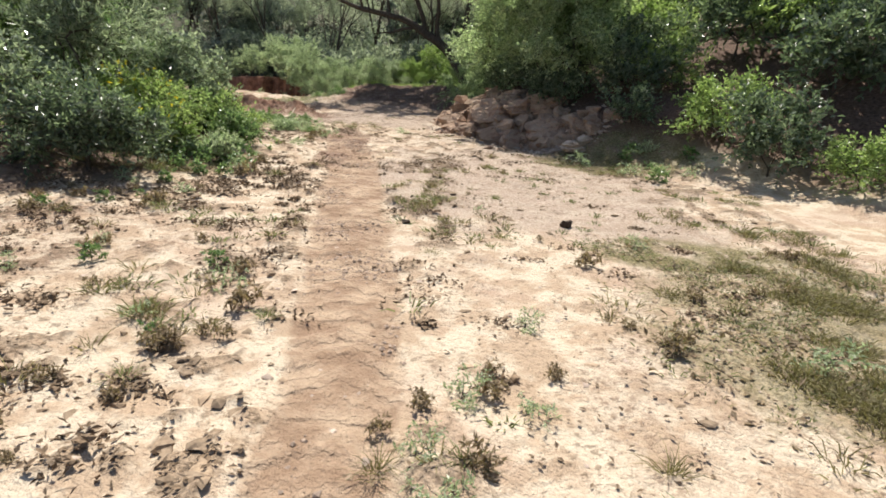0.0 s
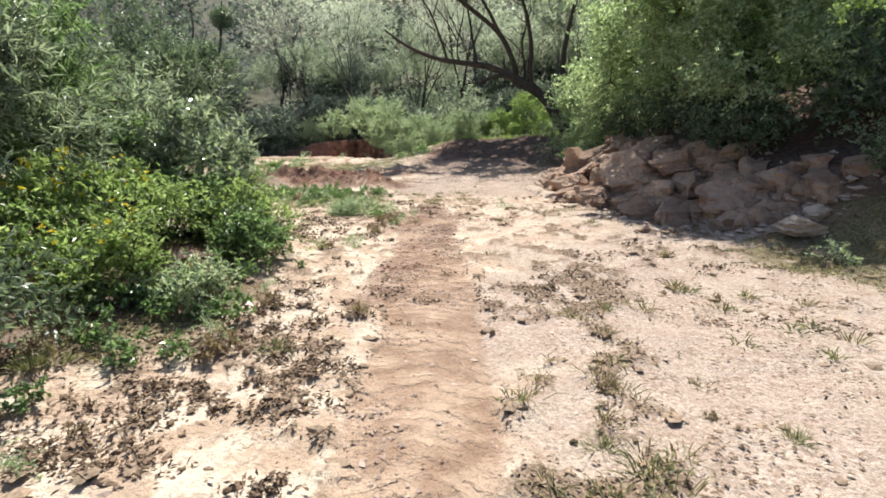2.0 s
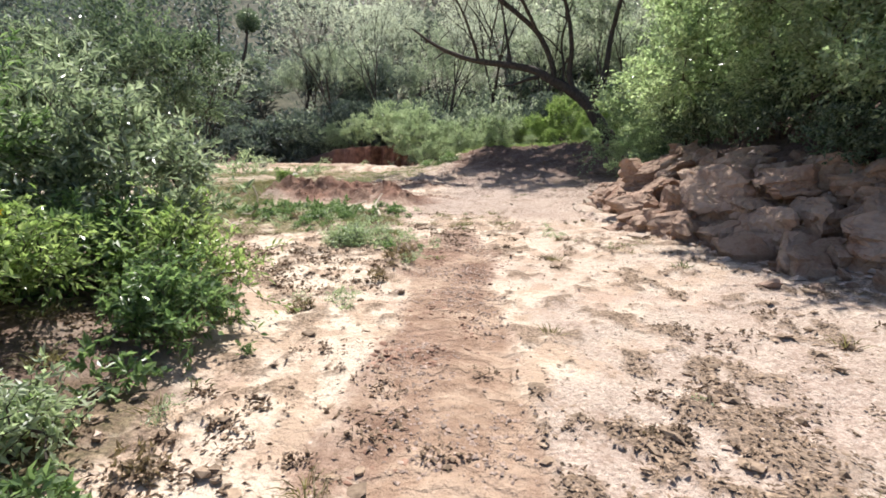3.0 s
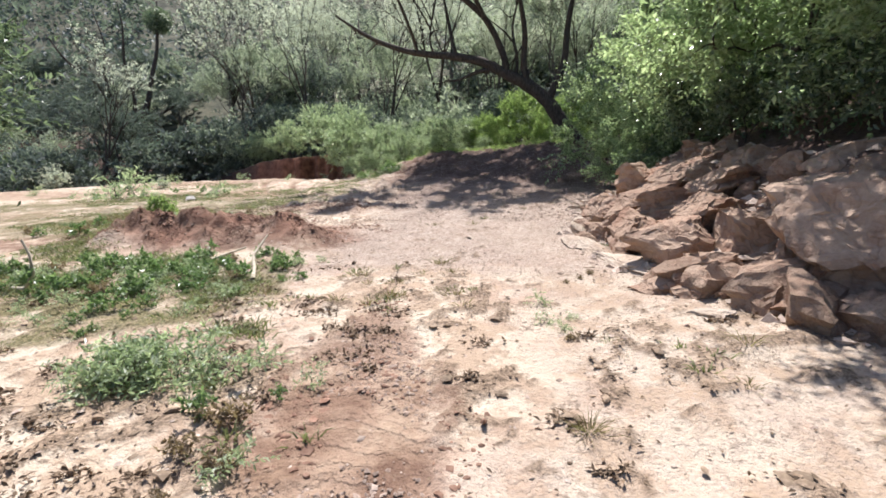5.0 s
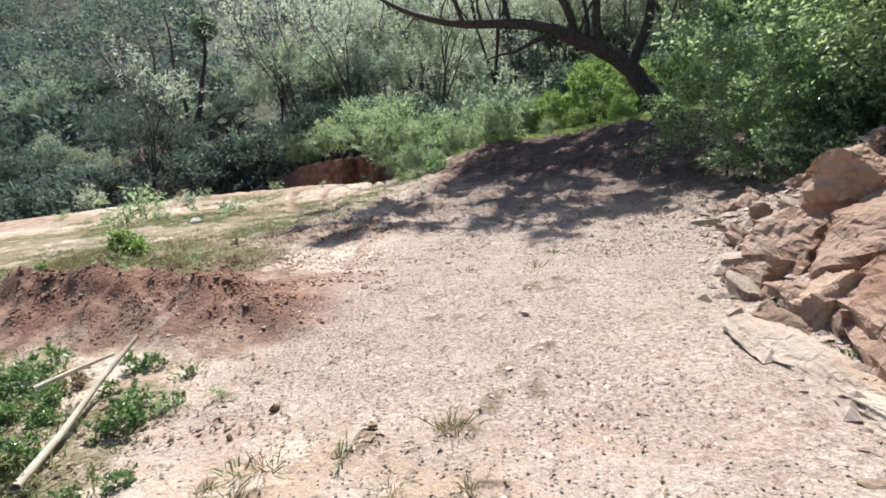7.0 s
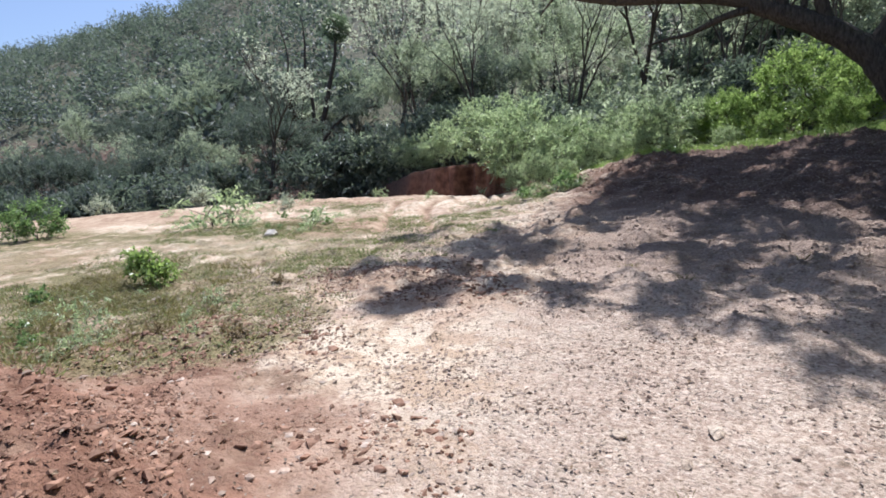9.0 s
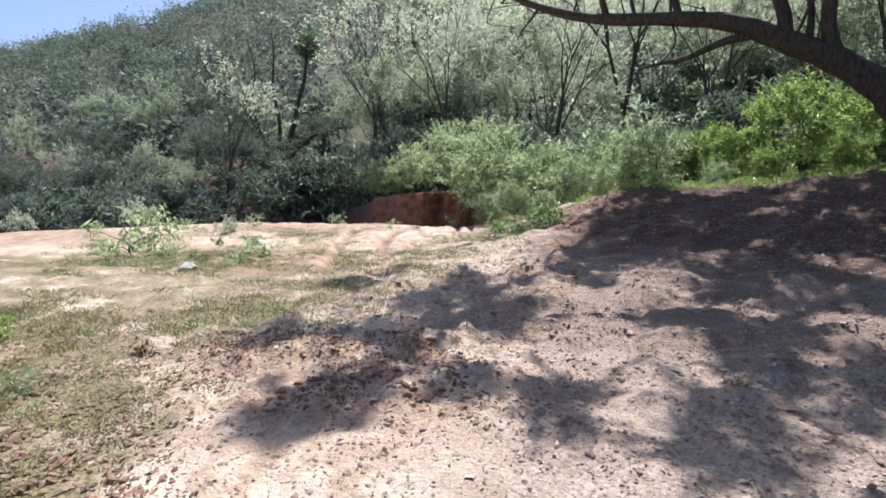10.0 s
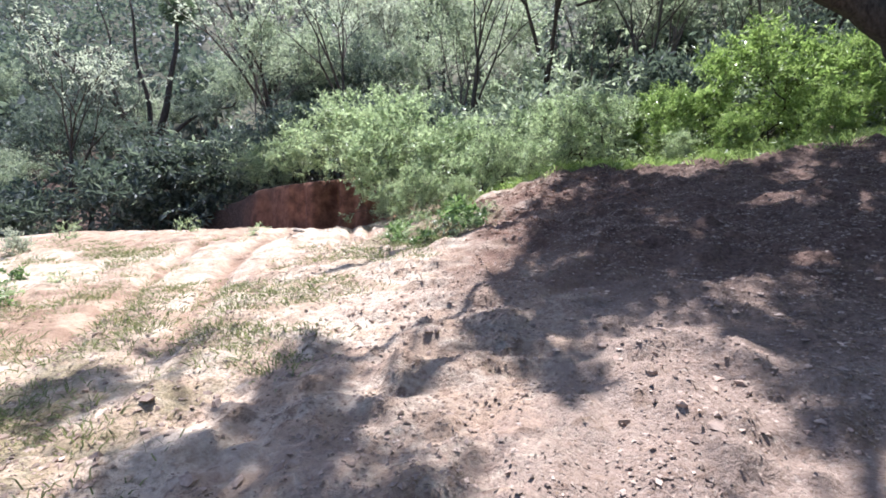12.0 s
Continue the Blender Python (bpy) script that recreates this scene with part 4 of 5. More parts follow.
slope_tree = plant("bank_tree", "broad-leaved tree on the wooded slope behind the ledge", "tree", 32, [(0, 0, -0.2), (0.05, 0, 0.4), (0.1, -0.1, 0.9)],
                   [(60, (0.1, -0.1, 1.8), (1.8, 1.8, 1.4)), (40, (0.2, 0, 3.2), (1.6, 1.6, 1.3))], (0.14, 0.075), 6000, mat=BANK_LEAF, clump=0.27, sides=5, group="trees on the bank", twigs=False)
put(slope_tree, 2.6, 22.3, 300)
for x, y, a, z in ((5.0, 18.8, 30, 1.1), (3.4, 25.2, 20, 1.0), (7.4, 18.5, 70, 1.5), (8.4, 13.5, 340, 1.5), 
                   (5.5, 22.0, 120, 1.5), (9.5, 22.5, 190, 1.6), (11.5, 16.5, 280, 1.7), (6.2, 27.5, 60, 1.4), (10.0, 29.5, 60, 1.6)):
    put_copy(slope_tree, x, y, a, z)
# added to shade the rocks; the crown stands mostly out of view
shade_tree = plant("bank_tree", "spreading tree with a high crown, added to shade the ledge", "tree", 35, [(0, 0, -0.2), (-0.15, -0.1, 0.7), (-0.35, -0.2, 1.4), (-0.5, -0.3, 2.0)],
                   [(64, (-1.45, -0.4, 3.2), (1.25, 1.35, 0.8)), (50, (-0.5, -1.3, 3.1), (1.3, 1.2, 0.8)), (40, (0.4, -1.9, 2.9), (1.1, 1.0, 0.7))], (0.088, 0.05), 30000, mat=BANK_LEAF, clump=0.25, sides=6, group="trees on the bank", twigs=False)
put(shade_tree, 2.3, 15.3)
# a second one, added only to deepen that shade
put_copy(shade_tree, 3.4, 14.5, 0, 1.0)
bank_shrub = shrub("bank_shrub", "dark leafy shrub on the rocky bank", 33, 1.1, 1.4, (0.10, 0.048), 3600, DARK_LEAF, 50, 0.2, group="shrubs on the bank", twigs=False)
put(bank_shrub, 3.0, 16.6)
for x, y, a, s in ((2.0, 19.8, 40, 0.8), (3.9, 11.6, 120, 0.9), (5.2, 8.2, 200, 0.9), (2.9, 14.0, 280, 0.8), (2.6, 22.8, 70, 1.1), (6.8, 9.6, 20, 1.3), (6.4, 12.4, 140, 1.4), (7.5, 6.6, 160, 1.3), (2.6, 12.4, 90, 0.6), (2.3, 17.7, 10, 0.6), (3.4, 15.2, 190, 0.9), (4.2, 13.0, 30, 1.0), (4.4, 20.0, 230, 1.2), (3.6, 10.4, 310, 0.55), (1.9, 21.4, 200, 0.7), (1.8, 15.6, 50, 0.75), (2.1, 14.4, 140, 0.7), (1.65, 17.0, 20, 0.75), (1.5, 18.4, 210, 0.7), (2.2, 13.0, 260, 0.55), (0.95, 20.4, 80, 0.55)):
    put_copy(bank_shrub, x, y, a, s)
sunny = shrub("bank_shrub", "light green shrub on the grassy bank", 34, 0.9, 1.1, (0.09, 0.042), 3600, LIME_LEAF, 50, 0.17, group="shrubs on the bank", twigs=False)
put(sunny, 4.9, 9.4)
for x, y, a, s in ((5.9, 7.2, 40, 0.7), (5.7, 15.4, 250, 1.2), (5.0, 17.2, 80, 1.1), (7.8, 16.0, 60, 1.6), (4.6, 11.9, 120, 1.0), (7.4, 11.2, 200, 1.5), (9.2, 9.8, 10, 1.6), (8.4, 14.5, 90, 1.6)):
    put_copy(sunny, x, y, a, s)

# ---- shrubs on the terrace and above the red cut ----
sage = shrub("sage_bush", "rounded sage-green bush above the red bank", 41, 1.7, 2.9, (0.11, 0.042), 10500, SAGE_LEAF, 110, 0.2, low=0.46, group="bushes above the bank", twigs=False)
put(sage, -9.3, 32.6)
for x, y, a, s in ((-11.4, 34.6, 60, 0.9), (-13.6, 35.4, 150, 0.72), (-7.7, 32.8, 240, 0.8), (-15.9, 36.4, 30, 0.65), (-10.2, 34.4, 300, 1.05)):
    put_copy(sage, x, y, a, s)
small_sage = shrub("sage_bush", "small leafy bush on the grassy terrace", 42, 0.9, 1.6, (0.08, 0.026), 7000, SAGE_LEAF, 60, 0.18)
put(small_sage, -4.9, 32.2)
for x, y, a, s in ((-6.4, 32.0, 60, 0.85), (-7.9, 30.9, 10, 0.75), (-4.0, 33.6, 200, 1.0), (-8.8, 31.2, 110, 0.6), (-5.8, 33.4, 300, 1.1), (-6.9, 30.5, 20, 0.42), (-4.6, 30.9, 140, 0.95), (-2.9, 30.9, 250, 0.4), (-5.5, 30.9, 80, 0.5)):
    put_copy(small_sage, x, y, a, s)
lime = shrub("green_bush", "tall bright green bush in full sun", 43, 1.3, 2.6, (0.12, 0.038), 8000, LIME_LEAF, 80, 0.2, low=0.45, group="bushes on the terrace", twigs=False)
put(lime, -1.5, 32.6)
for x, y, a, s in ((-2.7, 32.4, 60, 0.62), (0.2, 32.9, 160, 0.85), (1.8, 33.6, 260, 0.9), (-3.2, 33.8, 20, 0.7), (-1.9, 31.2, 110, 0.35), (-0.4, 31.2, 200, 0.42), (0.9, 31.0, 300, 0.4)):
    put_copy(lime, x, y, a, s)

# ---- woods behind ----
def wood_tree(name, label, seed, h, spread, leaf, count, mat, bark=BARK, r=0.13, levels=5, trunk=0.26, stems=3, group="trees of the woods"):
    return plant(name, label, "tree", seed, (), (), leaf, count, bark, mat, 0.05 * h, 0.45, sides=5, group=group, twigs=False,
                 skeleton=lambda rng: forked(rng, h, spread, r, levels, trunk, stems))


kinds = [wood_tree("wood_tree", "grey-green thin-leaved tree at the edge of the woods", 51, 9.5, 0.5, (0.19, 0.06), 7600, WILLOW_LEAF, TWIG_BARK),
         wood_tree("wood_tree", "half-bare grey tree with dry silvery leaves paled for haze", 52, 10.5, 0.46, (0.17, 0.052), 6200, DRY_HAZE_LEAF, TWIG_BARK),
         wood_tree("wood_tree", "dark-leaved tree in the woods", 53, 8.5, 0.52, (0.2, 0.066), 7600, HILL_LEAF),
         wood_tree("wood_tree", "slender dusty green tree in the woods, paled for haze", 54, 9.0, 0.38, (0.19, 0.058), 6200, WILLOW_LEAF, TWIG_BARK, 0.1)]
rng = random.Random(9)
spots = []
for k in range(400):
    y = rng.uniform(41.5, 58)
    x = rng.uniform(-58, 16)
    if x < -17:
        y = rng.uniform(np.interp(x, (-58, -17), (27, 38)), 56)
    gap = abs((x + 3.5) * 0.714 + (y - 18.5) * 0.70) if y < 46 else 9
    if min([math.hypot(x - a, y - b) for a, b in spots] + [9]) > 3.1 and len(spots) < 76 and not (math.hypot(x + 6.45, y - 42) < 2.6 or math.hypot(x + 30.3, y - 45) < 3.0 or gap < 3.3):
        spots.append((x, y))
for k, (x, y) in enumerate(spots):
    t = kinds[rng.choice((2, 2, 2, 2, 0) if x < -22 else (2, 2, 0, 3, 2, 1) if x < -14 else (0, 1, 1, 1, 3))]
    (put if t.location.length == 0 else put_copy)(t, x, y, rng.uniform(0, 360), rng.uniform(0.8, 1.25) * float(np.interp(x, (-34, -24, -16), (0.74, 0.88, 1.0))))
# a dark tree with a ball of mistletoe on one of its upright limbs
NEST_X, NEST_Y = -30.3, 45.0
nest_top = 11.6 - height_at(NEST_X, NEST_Y)
nest_limbs = [(((0, 0, -0.3), (-0.1, 0.1, 1.5), (0.1, 0.1, 3.2), (0.7, 0.7, 5.4), (1.1, 1.1, 7.4), (1.5, 1.5, 9.2), (1.7, 1.7, nest_top), (1.8, 1.9, nest_top + 1.4)), 0.30, 0.05),
              (((0.1, 0.1, 2.6), (0.9, 0.9, 4.0), (1.7, 1.8, 4.9), (2.5, 2.7, 5.4), (3.4, 3.5, 5.6), (3.7, 3.8, 6.8)), 0.15, 0.03),
              (((0, 0.1, 2.0), (-0.6, -0.5, 4.2), (-1.4, -1.4, 6.4), (-2.6, -2.5, 8.0), (-3.3, -3.2, 9.8)), 0.20, 0.04),
              (((-0.2, -0.1, 3.0), (-0.1, 0.3, 5.8), (-0.3, 0.1, 8.2), (0.1, 0.0, 10.6), (-0.2, 0.2, 12.4)), 0.17, 0.03),
              (((-0.9, -0.9, 5.0), (-1.0, -1.2, 7.2), (-0.8, -1.0, 9.4), (-1.2, -1.1, 11.6)), 0.11, 0.03)]
nest_tree = plant("nest_tree", "dark bare-limbed tree with a dense clump near its top", "tree", 58, (), (), (0.18, 0.055), 7500, BARK, HILL_LEAF, 0.55, 0.45, sides=6, group="trees of the woods", twigs=False,
                  skeleton=lambda rng: forked(rng, 12.0, 0.46, 0.22, 6, 0.19, 4), extra=[(smooth_line(p), np.linspace(a, b, 4 * len(p) - 3)) for p, a, b in nest_limbs])
put(nest_tree, NEST_X, NEST_Y)
rg = np.random.default_rng(4)
q = rg.normal(0, 1, (3200, 3))
q *= (rg.random(3200) ** 0.4 / np.linalg.norm(q, axis=1))[:, None]
v, f = leaves(rg, q * np.array((0.95, 0.95, 0.95)) + np.array((1.75, 1.75, nest_top)), q, 0.19, 0.06, 0.2, 0.6)
part("mistletoe", v, f, DARK_LEAF, nest_tree, "dense dark ball of mistletoe")
slender = wood_tree("slender_tree", "slender dark-stemmed tree with sparse dry leaves", 61, 8.5, 0.42, (0.18, 0.055), 1500, DRY_HAZE_LEAF, r=0.13, trunk=0.36)
put(slender, -6.45, 42.0, 0, 1.3)
for x, y, a, z in ((-24.7, 48.0, 60, 1.35), (-15.3, 54.0, 200, 1.4), (-9.8, 40.2, 80, 1.0), (-3.0, 39.6, 160, 0.9), (-13.5, 39.4, 240, 1.0), (-17.0, 40.0, 300, 1.1), (1.5, 39.0, 20, 0.9), (-26.0, 35.5, 120, 1.0)):
    put_copy(slender, x, y, a, z)
under = shrub("undergrowth_bush", "dark undergrowth bush at the foot of the woods", 44, 1.7, 2.2, (0.20, 0.075), 2700, HILL_LEAF, 45, 0.34, group="undergrowth", twigs=False)
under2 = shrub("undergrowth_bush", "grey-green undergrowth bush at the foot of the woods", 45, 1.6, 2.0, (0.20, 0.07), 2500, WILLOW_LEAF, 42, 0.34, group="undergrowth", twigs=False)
first = {id(under), id(under2)}
for k in range(92):
    x = rng.uniform(-44, 14)
    lo = float(np.interp(x, (-44, -27, -20, -16, -8, 14), (27.5, 30.5, 36, 38.6, 36.8, 36.8)))
    y = lo + rng.uniform(0, 9) * (0.5 if k % 2 else 1)
    u = under if rng.random() < (0.5 if x > -14 else 0.9) else under2
    (put if id(u) in first else put_copy)(u, x, y, rng.uniform(0, 360), rng.uniform(0.8, 1.7))
    first.discard(id(u))
for k in range(34):
    put_copy(rng.choice((under, under2)), rng.uniform(-22, 16), rng.uniform(43, 60), rng.uniform(0, 360), rng.uniform(1.3, 2.2))


def far_woods():
    """Low forest over the hills: uneven crowns of many leaf tufts."""
    rg = np.random.default_rng(3)
    n = 2500
    x = rg.uniform(-420, 150, n * 3)
    y = 45 + 250 * rg.random(n * 3) ** 1.4
    keep = (rg.random(n * 3) < 0.8) & (x > -45 - 2.6 * (y - 30)) & (x < 20 + 0.95 * (y - 20)) & ((y > 54) | (x < -30))
    x, y = x[keep][:n], y[keep][:n]
    z = height(x, y, False)
    k = 105
    h = rg.uniform(3.5, 7.5, len(x))
    off = rg.normal(0, 1, (len(x), k, 3))
    off /= np.linalg.norm(off, axis=2)[:, :, None] * rg.uniform(0.9, 1.7, (len(x), k))[:, :, None]
    off *= (1 + 0.35 * rg.normal(0, 1, (len(x), 1, 3)))
    pts = np.stack([x, y, z + h * 0.6], -1)[:, None] + off * (h * 0.52)[:, None, None]
    pts = pts.reshape(-1, 3)
    v, f = leaves(rg, pts, off.reshape(-1, 3), 0.72, 0.40, 0.2, 0.7)
    return v, f


v, f = far_woods()
# the leaves paled for haze go to the middle of the hill
half = ((f.max(axis=1) // 600) % 3 > 0) & (v[f[:, 0], 0] + 0.55 * v[f[:, 0], 1] > 8)
tagged(part("far_woods", v, f[half], DRY_HAZE_LEAF), "dusty grey-green scrub forest covering the hillside, paled for haze", "woods", kind="stuff")
tagged(part("far_woods", v, f[~half], HILL_LEAF), "dark green scrub forest covering the hillside", "woods", kind="stuff")


# ---- grass, weeds, litter, pebbles ----
def tufts(rg, centres, blades, length, width, spread):
    n = len(centres)
    p = np.repeat(centres, blades, 0)
    off = rg.normal(0, spread, (len(p), 2))
    p = p + np.concatenate([off, np.zeros((len(p), 1))], 1)
    d = np.concatenate([off / spread * 0.55 + rg.normal(0, 0.35, off.shape), np.full((len(p), 1), 0.9)], 1)
    d /= np.linalg.norm(d, axis=1)[:, None]
    ln = np.repeat(length * rg.uniform(0.5, 1.4, n), blades)[:, None] * rg.uniform(0.5, 1.2, (len(p), 1))
    s = np.cross(d, rg.normal(0, 1, d.shape))
    s /= np.linalg.norm(s, axis=1)[:, None]
    s *= width
    mid = p + d * ln * 0.55
    tip = p + d * ln + np.concatenate([d[:, :2] * ln * 0.35, -0.28 * ln], 1)
    v = np.stack([p - s, p + s, mid + s * 0.8, tip, mid - s * 0.8], 1).reshape(-1, 3)
    k = np.arange(len(p))[:, None] * 5
    return v, np.concatenate([k + [[0, 1, 2]], k + [[0, 2, 4]], k + [[4, 2, 3]]], 0)


def scatter(rg, count, x0, x1, y0, y1, keep):
    made = np.zeros((0, 2))
    while len(made) < count:
        q = np.stack([rg.uniform(x0, x1, 4 * count), rg.uniform(y0, y1, 4 * count)], -1)
        made = np.concatenate([made, q[rg.random(len(q)) < keep(q[:, 0], q[:, 1])]])
    q = made[:count]
    return np.concatenate([q, height(q[:, 0], q[:, 1])[:, None]], 1)


def off_track(x, y):
    return (1 - 0.93 * track_mask(x, y)[0]) * (1 - step(0.0, 0.6, x - bank_line(y)))


def weed_density(x, y):
    patch = (0.05 + 0.95 * crust(x, y)) * step(-0.1, 0.3, fbm(x, y, 0.9, 51) + 0.3 * fbm(x, y, 0.3, 52))
    where = np.interp(y, (0, 7, 9, 13, 17, 21, 26), (1.0, 0.8, 0.35, 0.16, 0.1, 0.06, 0.0)) * (0.55 + 0.45 * step(0.6, 2.0, np.abs(x + 0.8)))
    patch = patch * (1 - np.exp(-(((x + 0.4) / 1.1) ** 2 + ((y - 9.0) / 1.0) ** 2)))
    return off_track(x, y) * patch * where * (1 - 0.7 * step(-0.2, 0.4, x) * (1 - step(2.2, 3.0, x)))


def spots_density(spots, seed):
    def f(x, y):
        m = np.zeros_like(x)
        for cx, cy, rx, ry in spots:
            m = np.maximum(m, 1 - step(0.6, 1.2, np.sqrt(((x - cx) / rx) ** 2 + ((y - cy) / ry) ** 2)))
        return m * step(-0.18, 0.22, fbm(x, y, 0.55, seed))
    return f


TURF = ((2.9, 2.9, 1.7, 1.9), (-12.0, 24.0, 2.2, 0.9), (-10.5, 19.3, 2.6, 1.2), (-7.4, 18.4, 1.6, 1.5), (-4.8, 13.7, 1.0, 1.3), (-3.5, 7.0, 0.5, 0.9), (-6.5, 27.8, 0.9, 0.9), (-7.0, 13.3, 2.2, 1.4), (-7.3, 28.8, 1.0, 1.1), (3.0, 9.6, 1.5, 1.1), (2.1, 4.3, 0.9, 0.5))
rg = np.random.default_rng(77)
v, f = tufts(rg, scatter(rg, 380, -4.6, 4.6, 0.6, 22, weed_density), 24, 0.11, 0.003, 0.035)
tagged(part("dry_grass", v, f, STRAW), "dry straw-coloured grass tufts scattered over the sand", "grass", kind="stuff")
v, f = tufts(rg, scatter(rg, 520, -11, -6, 15.5, 21, spots_density(((-8.6, 17.9, 2.0, 1.2), (-9.6, 19.6, 1.6, 1.2)), 94)), 16, 0.13, 0.0035, 0.06)
tagged(part("dry_grass", v, f, STRAW), "matted dry grass over the turned earth", "grass", kind="stuff")
v, f = tufts(rg, scatter(rg, 3400, -18, -6.2, 16.8, 28.5, lambda x, y: step(-0.05, 0.25, fbm(x * 0.5, y * 1.6, 0.8, 97)) * (0.25 + 0.75 * step(-0.1, 0.3, fbm(x, y, 2.2, 98))) * (1 - second_tracks(x, y))), 11, 0.085, 0.004, 0.07)
tagged(part("dry_grass", v, f, GRASS), "short dry grass in streaks over the clearing", "grass", kind="stuff")
v, f = tufts(rg, scatter(rg, 320, -4.6, 4.6, 0.6, 20, weed_density), 18, 0.075, 0.005, 0.04)
tagged(part("weeds", v, f, GRASS), "small green weeds scattered over the sand", "weeds", kind="stuff")
v, f = tufts(rg, scatter(rg, 3200, -16, 5, 0.5, 31, spots_density(TURF, 61)), 9, 0.042, 0.0035, 0.06)
tagged(part("turf_grass", v, f, GRASS), "thin green grass in patches on the ground", "grass", kind="stuff")
def rough_turf(x, y):
    return spots_density(((2.9, 2.9, 1.6, 1.8), (2.1, 4.3, 0.9, 0.5)), 64)(x, y) * step(-0.1, 0.2, fbm(x, y, 0.28, 65)) * step(-0.3, 0.1, fbm(x, y, 0.9, 66))


v, f = tufts(np.random.default_rng(67), scatter(np.random.default_rng(68), 1500, -9.5, -3.4, 12.6, 17.5, spots_density(((-6.4, 14.5, 2.0, 1.0), (-4.6, 14.2, 0.9, 1.1), (-3.6, 12.3, 0.35, 0.7), (-8.2, 14.9, 1.3, 1.2)), 69)), 11, 0.085, 0.005, 0.06)
tagged(part("weeds", v, f, GRASS), "low green weeds in front of the turned earth", "weeds", kind="stuff")
v, f = tufts(np.random.default_rng(62), scatter(np.random.default_rng(63), 620, 0.9, 4.8, 0.9, 5.0, rough_turf), 16, 0.08, 0.003, 0.05)
tagged(part("dry_grass", v, f, STRAW), "matted olive and straw grass beside the track", "grass", kind="stuff")
v, f = tufts(rg, scatter(rg, 2600, -8.5, 4, 29.8, 36, lambda x, y: step(30.0, 30.7, y + 0.8 * fbm(x, y, 0.9, 3)) * step(-8, -7, x)), 10, 0.26, 0.007, 0.09)
tagged(part("terrace_grass", v, f, LIME_LEAF), "lush green grass on the terrace", "grass", kind="stuff")


def chips(rg, centres, lo, hi, flat, power=2.5):
    """Small angular lumps, an octahedron each, pushed out of shape."""
    n = len(centres)
    base = np.array([(1, 0, 0), (0, 1, 0), (-1, 0, 0), (0, -1, 0), (0, 0, 1), (0, 0, -1)], float)
    s = lo + (hi - lo) * rg.random(n) ** power
    v = base[None] * (s[:, None, None] * rg.uniform(0.55, 1.2, (n, 6, 1))) * np.array([1, 1, flat]) + rg.normal(0, 0.18, (n, 6, 3)) * s[:, None, None] * np.array([1, 1, flat])
    a = rg.uniform(0, 2 * math.pi, n)
    c, d = np.cos(a)[:, None], np.sin(a)[:, None]
    v = np.stack([v[:, :, 0] * c - v[:, :, 1] * d, v[:, :, 0] * d + v[:, :, 1] * c, v[:, :, 2]], -1)
    v += centres[:, None] + np.array([0, 0, 0.25])[None, None] * s[:, None, None] * flat
    tri = np.array([(0, 1, 4), (1, 2, 4), (2, 3, 4), (3, 0, 4), (1, 0, 5), (2, 1, 5), (3, 2, 5), (0, 3, 5)])
    return v.reshape(-1, 3), (np.arange(n)[:, None, None] * 6 + tri[None]).reshape(-1, 3)


def lumps(rg, centres, lo, hi, power, flat=0.6):
    """Crumbly rounded lumps, an icosahedron each, pushed out of shape."""
    g = (1 + 5 ** 0.5) / 2
    base = np.array([(-1, g, 0), (1, g, 0), (-1, -g, 0), (1, -g, 0), (0, -1, g), (0, 1, g), (0, -1, -g), (0, 1, -g), (g, 0, -1), (g, 0, 1), (-g, 0, -1), (-g, 0, 1)]) / 1.9
    tri = np.array([(0, 11, 5), (0, 5, 1), (0, 1, 7), (0, 7, 10), (0, 10, 11), (1, 5, 9), (5, 11, 4), (11, 10, 2), (10, 7, 6), (7, 1, 8), (3, 9, 4), (3, 4, 2), (3, 2, 6), (3, 6, 8), (3, 8, 9), (4, 9, 5), (2, 4, 11), (6, 2, 10), (8, 6, 7), (9, 8, 1)])
    n = len(centres)
    sz = (lo + (hi - lo) * rg.random(n) ** power)[:, None, None]
    v = base[None] * sz * rg.uniform(0.4, 1.35, (n, 12, 1)) * rg.uniform(0.5, 1.5, (n, 1, 3)) * np.array([1, 1, flat]) + centres[:, None]
    return v.reshape(-1, 3), (np.arange(n)[:, None, None] * 12 + tri[None]).reshape(-1, 3)


def gravel_density(x, y):
    return (0.15 + 0.85 * step(12, 16, y) * step(-6, -4, x)) * (1 - step(-0.1, 0.5, x - bank_line(y))) * (0.3 + 0.7 * step(-0.2, 0.3, fbm(x, y, 0.9, 71)))


v, f = chips(np.random.default_rng(78), scatter(np.random.default_rng(79), 2600, -1.2, 4.0, 10.5, 20.5, lambda x, y: step(-0.45, 0.0, x - bank_line(y)) * (1 - step(1.3, 2.2, x - bank_line(y)))), 0.015, 0.10, 0.55, 2.6)
tagged(part("rubble", v, f, PEBBLE), "broken stone rubble between the blocks of the ledge", "rubble", kind="stuff")
v, f = chips(rg, scatter(rg, 26000, -9, 4, 0.6, 29, gravel_density), 0.004, 0.03, 0.2, 4.2)
tagged(part("pebbles", v, f, PEBBLE), "loose pebbles strewn over the track", "pebbles", kind="stuff")


def crumb_density(x, y):
    return off_track(x, y) * (0.03 + 0.97 * crust(x, y) * step(-0.25, 0.4, fbm(x, y, 1.7, 83))) * np.interp(y, (0, 9, 13, 30), (1, 0.8, 0.35, 0.3))


